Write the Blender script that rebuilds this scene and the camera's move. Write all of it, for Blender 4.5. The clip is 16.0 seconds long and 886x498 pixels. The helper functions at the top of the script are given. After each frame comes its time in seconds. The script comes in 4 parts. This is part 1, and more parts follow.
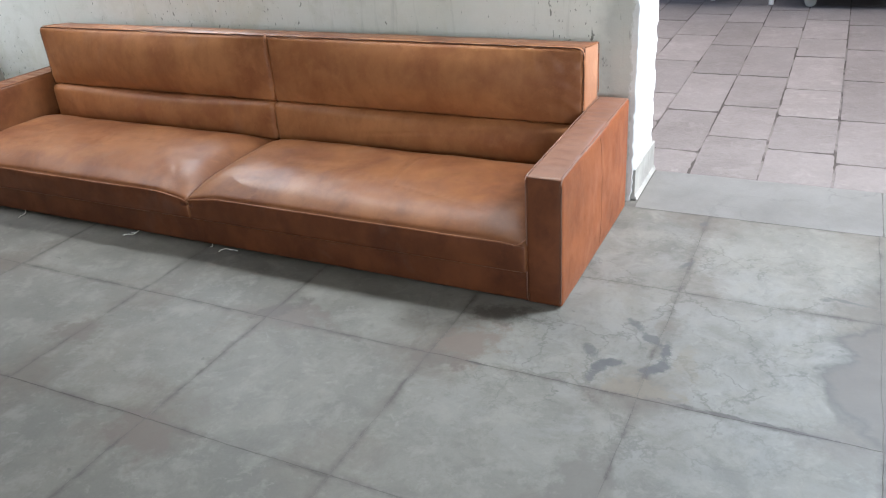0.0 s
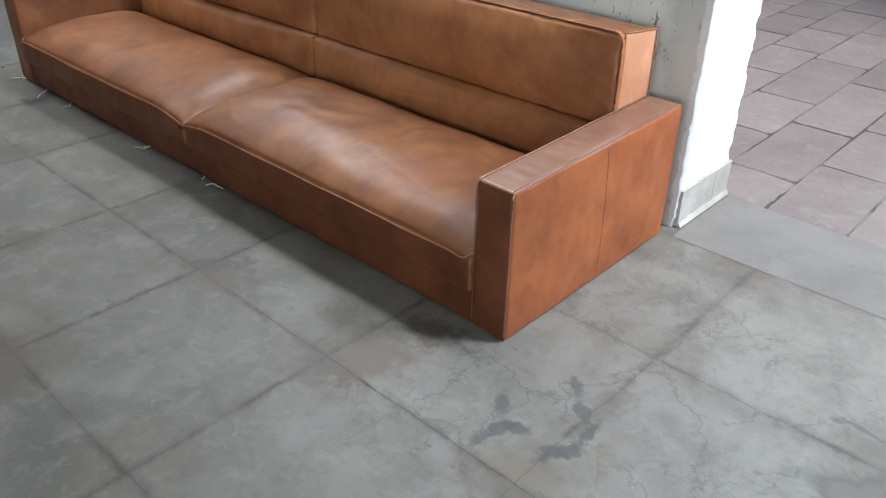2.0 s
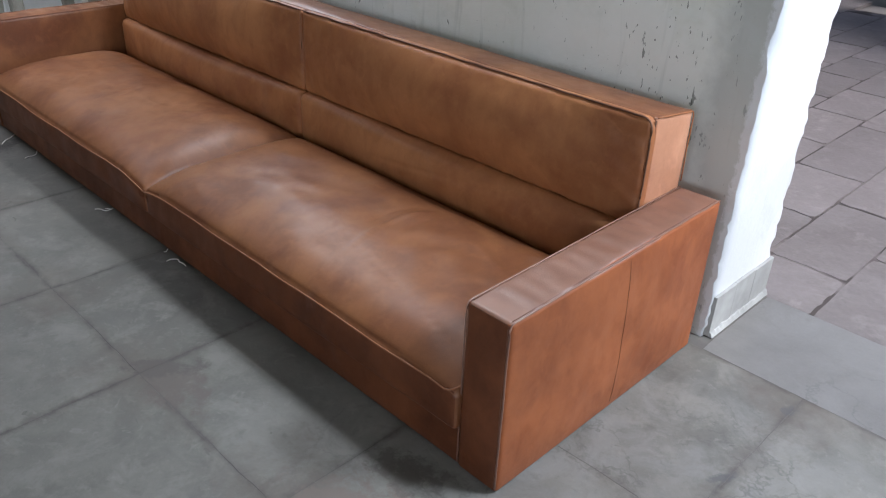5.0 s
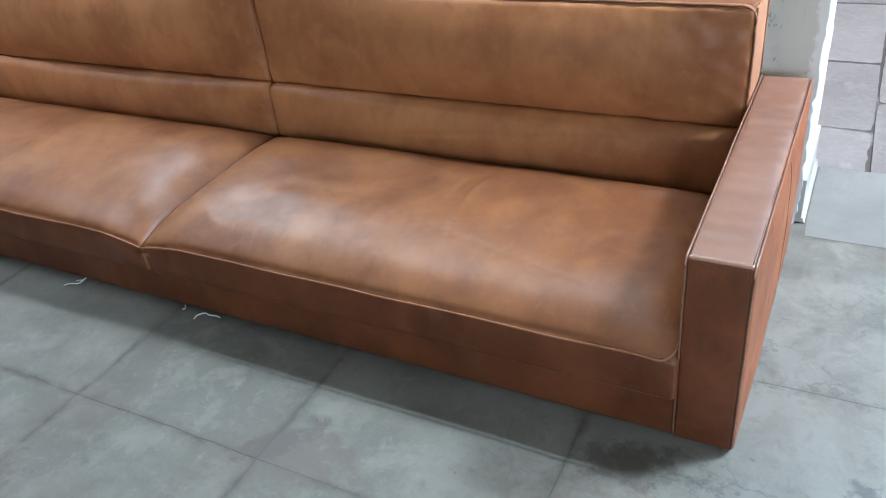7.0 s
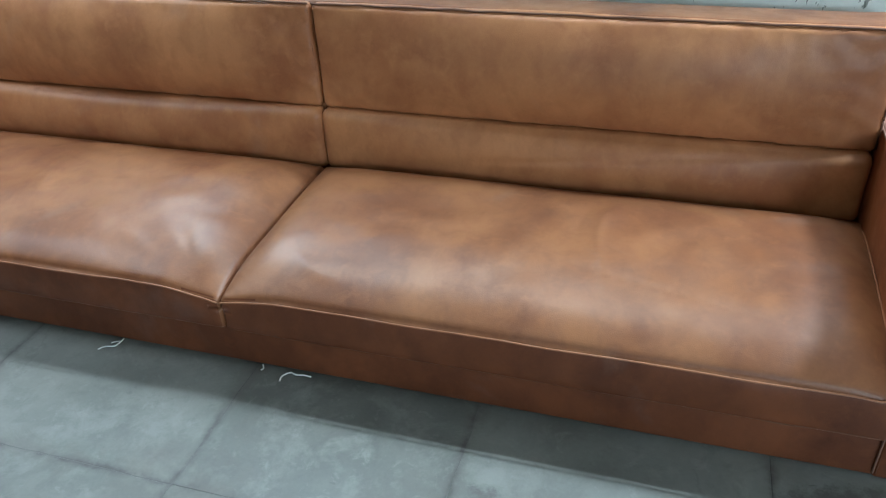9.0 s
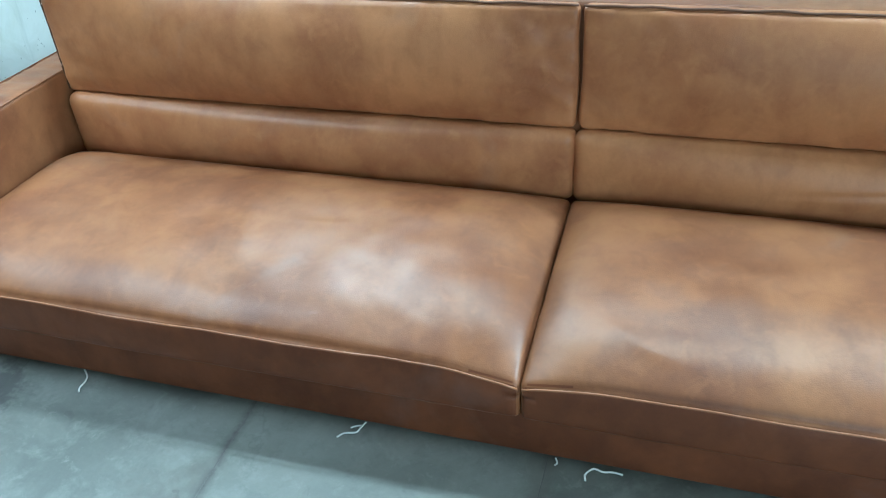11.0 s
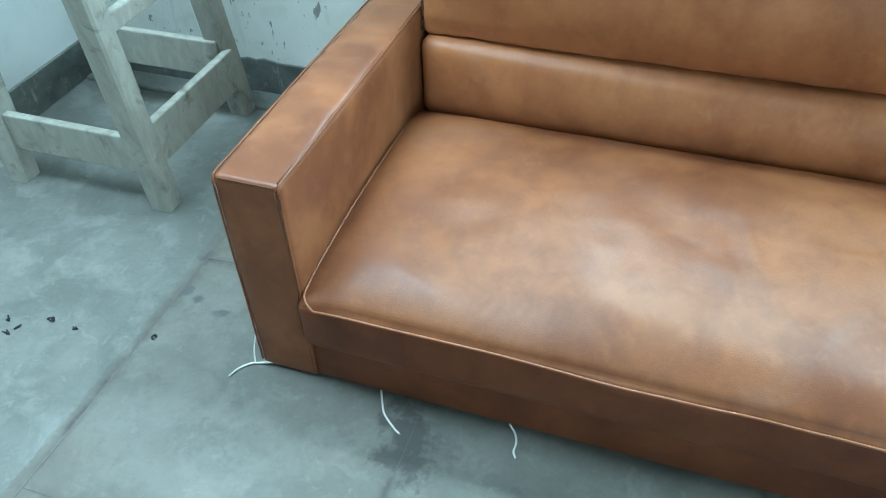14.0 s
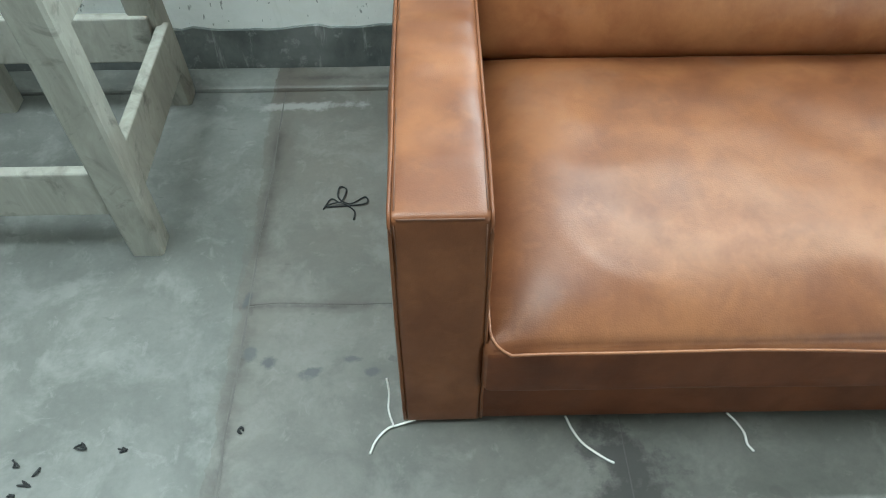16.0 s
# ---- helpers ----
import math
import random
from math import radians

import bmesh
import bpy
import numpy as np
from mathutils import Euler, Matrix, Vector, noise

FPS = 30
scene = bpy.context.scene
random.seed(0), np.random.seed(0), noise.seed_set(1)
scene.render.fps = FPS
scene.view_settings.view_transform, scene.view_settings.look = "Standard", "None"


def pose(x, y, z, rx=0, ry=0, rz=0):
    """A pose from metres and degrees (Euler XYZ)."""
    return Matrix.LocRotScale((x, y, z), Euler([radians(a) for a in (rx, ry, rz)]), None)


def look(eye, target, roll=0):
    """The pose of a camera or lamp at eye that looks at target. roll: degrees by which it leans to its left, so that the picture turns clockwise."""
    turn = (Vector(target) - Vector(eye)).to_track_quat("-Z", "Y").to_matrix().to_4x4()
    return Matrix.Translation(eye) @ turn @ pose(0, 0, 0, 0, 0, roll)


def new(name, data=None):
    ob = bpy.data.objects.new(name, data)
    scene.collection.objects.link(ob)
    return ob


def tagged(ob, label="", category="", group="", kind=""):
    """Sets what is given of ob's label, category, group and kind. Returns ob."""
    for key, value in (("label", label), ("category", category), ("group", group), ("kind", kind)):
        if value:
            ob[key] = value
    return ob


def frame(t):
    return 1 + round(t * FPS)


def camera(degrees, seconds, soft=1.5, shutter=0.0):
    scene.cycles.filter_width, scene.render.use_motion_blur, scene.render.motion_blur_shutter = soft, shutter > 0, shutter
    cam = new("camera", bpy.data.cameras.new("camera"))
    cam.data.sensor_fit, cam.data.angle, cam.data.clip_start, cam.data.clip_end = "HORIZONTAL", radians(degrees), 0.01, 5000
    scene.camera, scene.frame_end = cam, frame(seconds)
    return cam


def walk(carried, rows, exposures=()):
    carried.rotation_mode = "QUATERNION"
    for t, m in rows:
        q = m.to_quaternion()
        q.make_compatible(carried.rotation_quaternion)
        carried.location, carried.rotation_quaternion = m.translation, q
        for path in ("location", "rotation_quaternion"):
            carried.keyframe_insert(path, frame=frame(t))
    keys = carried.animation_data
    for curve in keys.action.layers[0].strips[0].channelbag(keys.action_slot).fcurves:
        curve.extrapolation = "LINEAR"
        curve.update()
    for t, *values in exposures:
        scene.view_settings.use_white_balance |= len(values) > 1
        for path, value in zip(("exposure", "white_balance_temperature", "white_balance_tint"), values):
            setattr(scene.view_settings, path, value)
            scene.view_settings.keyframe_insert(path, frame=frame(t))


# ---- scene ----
cam = camera(58.5, 16.0, 1.1)
PATH = [
    (0, (-0.025, 0.02, 1.506), (-0.843, 1.6, 0.593), -4.3),
    (0.5, (0.155, 0.163, 1.486), (-0.801, 1.679, 0.599), -3.5),
    (1, (0.228, 0.353, 1.447), (-0.795, 1.82, 0.553), -0.8),
    (1.5, (0.273, 0.609, 1.425), (-0.848, 1.968, 0.479), 3.4),
    (2, (0.358, 0.83, 1.442), (-0.8, 2.097, 0.414), 1.0),
    (2.5, (0.483, 1.095, 1.487), (-0.852, 2.233, 0.528), 2.7),
    (3, (0.505, 1.277, 1.478), (-0.888, 2.418, 0.609), 1.4),
    (3.5, (0.421, 1.387, 1.465), (-0.943, 2.574, 0.608), 2.7),
    (6, (-0.258, 1.116, 1.436), (-1.333, 2.444, 0.397), -2.4),
    (6.5, (-0.483, 1.097, 1.434), (-1.505, 2.461, 0.388), -7.0),
    (7, (-0.66, 1.053, 1.382), (-1.519, 2.489, 0.287), -7.3),
    (7.5, (-0.802, 0.972, 1.381), (-1.486, 2.479, 0.259), -6.6),
    (8, (-0.961, 0.968, 1.397), (-1.581, 2.515, 0.292), -4.6),
    (10.5, (-2.021, 1.121, 1.392), (-2.5, 2.72, 0.289), -3.7),
    (11, (-2.198, 1.2, 1.349), (-2.72, 2.761, 0.212), -3.9),
    (11.5, (-2.41, 1.262, 1.358), (-2.871, 2.758, 0.113), -1.0),
    (12, (-2.57, 1.315, 1.354), (-3.113, 2.828, 0.164), -2.6),
    (12.5, (-2.716, 1.385, 1.343), (-3.285, 2.888, 0.152), -2.4),
    (13, (-2.903, 1.491, 1.344), (-3.499, 2.906, 0.063), -2.8),
    (13.5, (-3.098, 1.502, 1.305), (-3.708, 2.885, -0.004), -2.3),
    (14, (-3.346, 1.45, 1.315), (-3.862, 2.829, -0.038), -2.4),
    (14.5, (-3.52, 1.466, 1.294), (-3.907, 2.864, -0.083), -1.2),
    (15, (-3.711, 1.595, 1.224), (-4.029, 2.939, -0.223), -5.3),
    (15.5, (-3.857, 1.654, 1.184), (-4.085, 2.96, -0.313), -3.7),
    (16, (-4.038, 1.693, 1.198), (-4.019, 2.995, -0.321), -0.3),
]
EXPOSURES = [(0.0, 1.58, 6150, 10), (0.5, 1.36, 6150, 10), (1.5, 1.48, 6150, 10), (2.5, 1.06, 6100, 11), (3.5, 0.61, 5950, 18), (6.0, 1.46, 5850, 7), (7.0, 1.69, 5560, 3), (8.0, 1.64, 5400, 1), (10.5, 2.16, 4740, -15), (11.5, 2.19, 4600, -17), (12.0, 2.06, 4600, -18), (12.5, 1.87, 4810, -20), (13.5, 2.02, 4730, -19), (14.0, 2.1, 4780, -18), (15.0, 1.98, 5480, -9), (16.0, 1.97, 5680, -8)]
walk(cam, [(t, look(eye, target, roll)) for t, eye, target, roll in PATH], EXPOSURES)

# ---- world and light ----
world = bpy.data.worlds.new("sky")
scene.world = world
world.use_nodes = True
wn = world.node_tree.nodes
sky = wn.new("ShaderNodeTexSky")
sky.sky_type = "NISHITA"
sky.sun_disc = False
sky.sun_elevation = radians(52)
sky.sun_rotation = radians(60)
sky.air_density, sky.dust_density, sky.ozone_density = 1.0, 4.0, 1.0
wn["Background"].inputs["Strength"].default_value = 0.09
world.node_tree.links.new(sky.outputs["Color"], wn["Background"].inputs["Color"])

sun = new("sun", bpy.data.lights.new("sun", "SUN"))
sun.data.energy, sun.data.angle, sun.data.color = 1.3, radians(30), (1.0, 0.96, 0.9)
sun.matrix_world = look((9, 2.5, 12), (0, 0, 0))


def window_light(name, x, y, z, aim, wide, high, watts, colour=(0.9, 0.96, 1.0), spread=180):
    """Sky light through an opening, or an added fill; spread narrows the beam."""
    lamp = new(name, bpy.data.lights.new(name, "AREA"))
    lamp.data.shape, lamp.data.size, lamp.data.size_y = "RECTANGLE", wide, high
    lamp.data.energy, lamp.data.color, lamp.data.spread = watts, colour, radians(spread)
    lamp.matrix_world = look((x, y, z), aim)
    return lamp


CEIL = 3.2
WIN_X0, WIN_X1, WIN_Z0, WIN_Z1 = -3.72, -1.945, 0.945, 2.15
VENT_X0, VENT_X1 = -4.0, -1.0
window_light("window_light", -3.46, 3.62, 1.55, (-3.2, 1.0, 0.6), 0.46, 0.95, 6.0, (0.86, 0.94, 1.0))
window_light("doorway_light", 0.70, 3.5, 2.40, (-0.3, 1.7, 0), 0.45, 0.08, 43, (0.82, 0.92, 1.0))
# Slot out of view, assumed from the sharp shadow edge before the sofa.
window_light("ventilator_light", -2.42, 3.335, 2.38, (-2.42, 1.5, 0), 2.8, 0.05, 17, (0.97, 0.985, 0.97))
# Added room fill, from openings out of view behind and beside the camera.
window_light("window_light_front", 1.4, -2.97, 1.70, (-0.9, 2.6, 0.6), 2.1, 1.2, 36, (0.95, 0.985, 1.0))
# Overhead fill through a made-up hole in the ceiling.
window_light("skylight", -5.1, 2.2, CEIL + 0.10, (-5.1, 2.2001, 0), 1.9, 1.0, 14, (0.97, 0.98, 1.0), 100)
window_light("window_light_side", 2.85, -0.4, 1.7, (0, -0.4, 1.7), 1.6, 1.2, 10)
# Added fill for the left bay; no opening is built for it.
window_light("window_light_bay", -7.9, 7.4, 1.6, (-7.4, 2, 0.6), 2.4, 1.6, 18)


# ---- materials ----
def material(name, rough=0.6, metal=0.0, spec=0.5):
    m = bpy.data.materials.new(name)
    m.use_nodes = True
    b = m.node_tree.nodes["Principled BSDF"]
    b.inputs["Roughness"].default_value = rough
    b.inputs["Metallic"].default_value = metal
    b.inputs["Specular IOR Level"].default_value = spec
    return m, m.node_tree, b


def node(tree, kind, **values):
    n = tree.nodes.new(kind)
    for key, value in values.items():
        n.inputs[key.replace("_", " ")].default_value = value
    return n


def link(tree, a, b):
    tree.links.new(a, b)


def coords(tree, space="position", scale=(1, 1, 1)):
    if space == "position":
        out = tree.nodes.new("ShaderNodeNewGeometry").outputs["Position"]
    else:
        out = tree.nodes.new("ShaderNodeTexCoord").outputs["Object"]
    mp = tree.nodes.new("ShaderNodeMapping")
    mp.inputs["Scale"].default_value = scale
    link(tree, out, mp.inputs["Vector"])
    return mp.outputs["Vector"]


def noise_of(tree, vec, scale, detail=4.0, rough=0.55, distort=0.0):
    n = node(tree, "ShaderNodeTexNoise", Scale=scale, Detail=detail, Roughness=rough, Distortion=distort)
    link(tree, vec, n.inputs["Vector"])
    return n.outputs["Fac"]


def ramp(tree, fac, stops):
    r = tree.nodes.new("ShaderNodeValToRGB")
    e = r.color_ramp.elements
    while len(e) < len(stops):
        e.new(0.5)
    for el, (p, c) in zip(e, stops):
        el.position = p
        el.color = (c, c, c, 1) if isinstance(c, (int, float)) else (*c, 1)
    link(tree, fac, r.inputs["Fac"])
    return r.outputs["Color"]


def mix(tree, fac, a, b, how="MIX"):
    m = tree.nodes.new("ShaderNodeMix")
    m.data_type, m.blend_type = "RGBA", how
    for sock, v in ((m.inputs["Factor"], fac), (m.inputs["A"], a), (m.inputs["B"], b)):
        if isinstance(v, (int, float)):
            sock.default_value = v
        elif isinstance(v, tuple):
            sock.default_value = (*v, 1)
        else:
            link(tree, v, sock)
    return m.outputs["Result"]


def bump(tree, bsdf, height, strength, dist):
    b = node(tree, "ShaderNodeBump", Strength=strength, Distance=dist)
    link(tree, height, b.inputs["Height"])
    link(tree, b.outputs["Normal"], bsdf.inputs["Normal"])


def plain(name, colour, rough=0.6, metal=0.0, grain=0.25, scale=30.0):
    m, t, b = material(name, rough, metal)
    v = coords(t)
    n = noise_of(t, v, scale, 5)
    n2 = noise_of(t, v, scale / 9, 3)
    dark = tuple(c * (1 - grain) for c in colour)
    light = tuple(min(1, c * (1 + grain)) for c in colour)
    c = mix(t, ramp(t, n2, [(0.3, 0), (0.7, 1)]), dark, light)
    c = mix(t, 0.35, c, mix(t, n, dark, light))
    link(t, c, b.inputs["Base Color"])
    bump(t, b, n, 0.2, 0.002)
    return m


def leather(name, tan, mid, red, brush=(4.6, 3.2, 3.2), gloss=(0.34, 0.47), sheen=0.4, patch=0.62, crease=0.28):
    """Hand-rubbed tan hide: golden ground, reddish dye brushed on in soft patches, fine pores and slack wrinkles."""
    m, t, b = material(name, 0.4, 0.0, sheen)
    v = coords(t)
    drawn = coords(t, "position", brush)
    big = noise_of(t, v, 2.4, 2, 0.45, 0.4)
    med = noise_of(t, drawn, 1.0, 4, 0.56, 0.45)
    c = mix(t, ramp(t, big, [(0.36, 0), (0.64, 1)]), mid, tan)
    c = mix(t, ramp(t, med, [(0.43, 0), (0.68, patch)]), c, red)
    c = mix(t, ramp(t, noise_of(t, v, 6.0, 3, 0.5, 0.3), [(0.48, 0), (0.68, 0.6)]), c, tuple(1.2 * a for a in tan))
    # cloth strokes of the dye, a few centimetres apart
    stroke = noise_of(t, coords(t, "position", (17, 17, 12)), 1.0, 4, 0.6, 0.5)
    c = mix(t, ramp(t, stroke, [(0.44, 0), (0.76, 0.42)]), c, red)
    c = mix(t, ramp(t, noise_of(t, v, 21.0, 4, 0.62, 0.5), [(0.54, 0), (0.72, 0.34)]), c, tuple(1.15 * a for a in tan))
    scuff = noise_of(t, v, 3.4, 5, 0.6, 0.7)
    c = mix(t, ramp(t, scuff, [(0.60, 0), (0.74, 0.30)]), c, tuple(0.55 * a + 0.10 for a in tan))
    tiny = noise_of(t, v, 110, 4, 0.7)
    c = mix(t, 0.18, c, mix(t, tiny, tuple(0.6 * a for a in red), tuple(1.25 * a for a in tan)))
    info = t.nodes.new("ShaderNodeObjectInfo")
    c = mix(t, 1.0, c, ramp(t, info.outputs["Random"], [(0, 0.94), (1, 1.06)]), "MULTIPLY")
    link(t, c, b.inputs["Base Color"])
    link(t, ramp(t, stroke, [(0.25, gloss[0]), (0.75, gloss[1])]), b.inputs["Roughness"])
    vor = node(t, "ShaderNodeTexVoronoi", Scale=420.0)
    link(t, v, vor.inputs["Vector"])
    fold = noise_of(t, v, 9, 3, 0.5, 0.8)
    h = mix(t, 0.4, mix(t, 0.7, vor.outputs["Distance"], noise_of(t, v, 30, 5)), fold)
    bump(t, b, h, crease, 0.003)
    return m


LEATHER = leather("tan_leather", (0.262, 0.109, 0.043), (0.190, 0.068, 0.025), (0.100, 0.029, 0.0115), (4.2, 2.2, 3.2), (0.35, 0.49), 0.42, 0.8)
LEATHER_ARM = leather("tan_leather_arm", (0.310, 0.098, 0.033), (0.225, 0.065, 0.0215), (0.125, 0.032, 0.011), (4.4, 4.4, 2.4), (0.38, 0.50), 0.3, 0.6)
# Armrest top: its sky sheen is greyed into the hide's colour.
LEATHER_TOP_SHEEN = leather("sheen_leather_arm_top", (0.225, 0.108, 0.068), (0.170, 0.077, 0.047), (0.118, 0.050, 0.031), (5.0, 5.0, 3.2), (0.34, 0.46), 0.9, 0.5, 0.4)
# Left armrest front: the hide darkened a little for its shade.
LEATHER_FRONT_SHADE = leather("shaded_leather_arm_front", (0.235, 0.092, 0.036), (0.172, 0.060, 0.022), (0.098, 0.029, 0.011), (4.4, 4.4, 3.0), (0.40, 0.52), 0.35)
# Back leather is paler than the seat's to carry missing frontal light.
LEATHER_BACK_LIT = leather("tan_leather_back_lit", (0.43, 0.185, 0.072), (0.325, 0.121, 0.044), (0.190, 0.057, 0.021), (5.2, 3.2, 3.0), (0.40, 0.52))
# Darker hide of rail and fronts, deepened further to hold their shade.
LEATHER_SHADED = leather("dark_shaded_tan_leather", (0.165, 0.053, 0.020), (0.112, 0.034, 0.0125), (0.058, 0.016, 0.0065), (6.0, 3.0, 3.0), (0.45, 0.58), 0.3, 0.75)
# End panels facing the doorway: its light is in this paler colour.
LEATHER_CAP_LIT = leather("lit_tan_leather_cap", (0.50, 0.255, 0.150), (0.40, 0.190, 0.105), (0.26, 0.105, 0.055), (5.0, 5.0, 3.0), (0.40, 0.52), 0.5, 0.5)
PIPING = leather("piping_leather", (0.31, 0.135, 0.061), (0.25, 0.100, 0.043), (0.165, 0.058, 0.024))
SEAM = plain("dark_seam_thread", (0.12, 0.05, 0.024), 0.7)
STRING = plain("white_cotton", (0.75, 0.73, 0.68), 0.9, 0, 0.1, 200)
BLACK = plain("black_thread", (0.012, 0.012, 0.012), 0.7)
RUBBER = plain("dark_plastic", (0.03, 0.022, 0.02), 0.5)


def blotch(t, base, x, y, rx, ry, turn, colour, amount, wob, rim=(0.55, 1.0)):
    """A stain of its own shape at a place on the floor."""
    geo = t.nodes.new("ShaderNodeNewGeometry").outputs["Position"]
    mp = t.nodes.new("ShaderNodeMapping")
    mp.vector_type = "TEXTURE"
    mp.inputs["Location"].default_value = (x, y, 0)
    mp.inputs["Rotation"].default_value = (0, 0, radians(turn))
    mp.inputs["Scale"].default_value = (rx, ry, 1)
    link(t, geo, mp.inputs["Vector"])
    ln = t.nodes.new("ShaderNodeVectorMath")
    ln.operation = "LENGTH"
    link(t, mp.outputs["Vector"], ln.inputs[0])
    add = t.nodes.new("ShaderNodeMath")
    add.operation = "ADD"
    link(t, ln.outputs["Value"], add.inputs[0])
    link(t, wob, add.inputs[1])
    f = ramp(t, add.outputs["Value"], [(0.0, amount), (rim[0], amount), (rim[1], 0)])
    return mix(t, f, base, colour)


# joints of the floor: the slabs are not all of one size
XJ = [-9.80, -9.12, -8.45, -7.76, -7.10, -6.42, -5.75, -5.07, -4.39, -3.735, -3.075, -2.375, -1.765, -1.095, -0.405, 0.245, 0.92, 1.59, 2.26, 2.93]
YJ = [-2.72, -2.05, -1.37, -0.70, -0.03, 0.64, 1.315, 1.93, 2.585, 3.263]


def maths(t, how, *values):
    n = t.nodes.new("ShaderNodeMath")
    n.operation = how
    for sock, v in zip(n.inputs, values):
        if isinstance(v, (int, float)):
            sock.default_value = v
        else:
            link(t, v, sock)
    return n.outputs["Value"]


def joint_dirt(t, v):
    """Grime that has spread from the joints: a dark line, soft and broken, and a wider stain where it has run."""
    bend = t.nodes.new("ShaderNodeVectorMath")
    bend.operation = "MULTIPLY_ADD"
    n = node(t, "ShaderNodeTexNoise", Scale=9.0, Detail=5.0, Roughness=0.65)
    link(t, v, n.inputs["Vector"])
    link(t, n.outputs["Color"], bend.inputs[0])
    bend.inputs[1].default_value = (0.034, 0.034, 0)
    off = t.nodes.new("ShaderNodeVectorMath")
    off.inputs[1].default_value = (-0.017, -0.017, 0)
    link(t, v, off.inputs[0])
    link(t, off.outputs["Vector"], bend.inputs[2])
    sep = t.nodes.new("ShaderNodeSeparateXYZ")
    link(t, bend.outputs["Vector"], sep.inputs["Vector"])
    near_by = []
    for out, stops in (("X", XJ[8:18]), ("Y", YJ[4:])):
        d = None
        for stop in stops:
            e = maths(t, "ABSOLUTE", maths(t, "SUBTRACT", sep.outputs[out], stop))
            d = e if d is None else maths(t, "MINIMUM", d, e)
        near_by.append(d)
    near_by[1] = maths(t, "ADD", near_by[1], maths(t, "LESS_THAN", sep.outputs["X"], XJ[8] - 0.03))
    d = maths(t, "MINIMUM", *near_by)
    keep = ramp(t, noise_of(t, v, 5.5, 5, 0.7), [(0.42, 0.06), (0.60, 1.0)])
    fine = maths(t, "MULTIPLY", ramp(t, maths(t, "DIVIDE", d, 0.020), [(0.12, 0.85), (0.40, 0.42), (1.0, 0)]), keep)
    wide = maths(t, "MULTIPLY", maths(t, "SUBTRACT", noise_of(t, v, 4.2, 6, 0.72, 0.6), 0.42), 0.34)
    f = maths(t, "DIVIDE", maths(t, "SUBTRACT", wide, d), 0.04)
    run = maths(t, "MULTIPLY", maths(t, "MINIMUM", maths(t, "MAXIMUM", f, 0.0), 1.0), 0.42)
    # rusty dirt trodden into the places where four slabs meet
    reach = maths(t, "SQRT", maths(t, "ADD", maths(t, "MULTIPLY", near_by[0], near_by[0]), maths(t, "MULTIPLY", near_by[1], near_by[1])))
    span = maths(t, "ADD", maths(t, "DIVIDE", reach, 0.30), maths(t, "MULTIPLY", maths(t, "SUBTRACT", noise_of(t, v, 6.5, 5, 0.7, 0.5), 0.5), 1.9))
    corner = maths(t, "MULTIPLY", ramp(t, span, [(0.15, 0.75), (0.75, 0)]), ramp(t, noise_of(t, v, 1.3, 2), [(0.40, 0.15), (0.55, 1)]))
    return fine, run, corner


def hairlines(t, v, scale, width, seed):
    """A net of thin bent cracks."""
    mp = t.nodes.new("ShaderNodeMapping")
    mp.inputs["Location"].default_value = (seed, seed * 1.7, 0)
    link(t, v, mp.inputs["Vector"])
    n = node(t, "ShaderNodeTexNoise", Scale=3.5, Detail=5.0, Roughness=0.65)
    link(t, mp.outputs["Vector"], n.inputs["Vector"])
    bend = t.nodes.new("ShaderNodeVectorMath")
    bend.operation = "MULTIPLY_ADD"
    link(t, n.outputs["Color"], bend.inputs[0])
    bend.inputs[1].default_value = (0.5, 0.5, 0)
    link(t, mp.outputs["Vector"], bend.inputs[2])
    vor = node(t, "ShaderNodeTexVoronoi", Scale=scale)
    vor.voronoi_dimensions, vor.feature = "2D", "DISTANCE_TO_EDGE"
    link(t, bend.outputs["Vector"], vor.inputs["Vector"])
    return ramp(t, vor.outputs["Distance"], [(0.0, 1.0), (width, 0.0)])


def near(t, v, x, y, r0, r1):
    """One inside r0 metres of a place on the floor, nothing past r1."""
    ln = t.nodes.new("ShaderNodeVectorMath")
    ln.operation = "DISTANCE"
    ln.inputs[1].default_value = (x, y, 0)
    link(t, v, ln.inputs[0])
    return ramp(t, maths(t, "DIVIDE", ln.outputs["Value"], r1), [(r0 / r1, 1), (1.0, 0)])


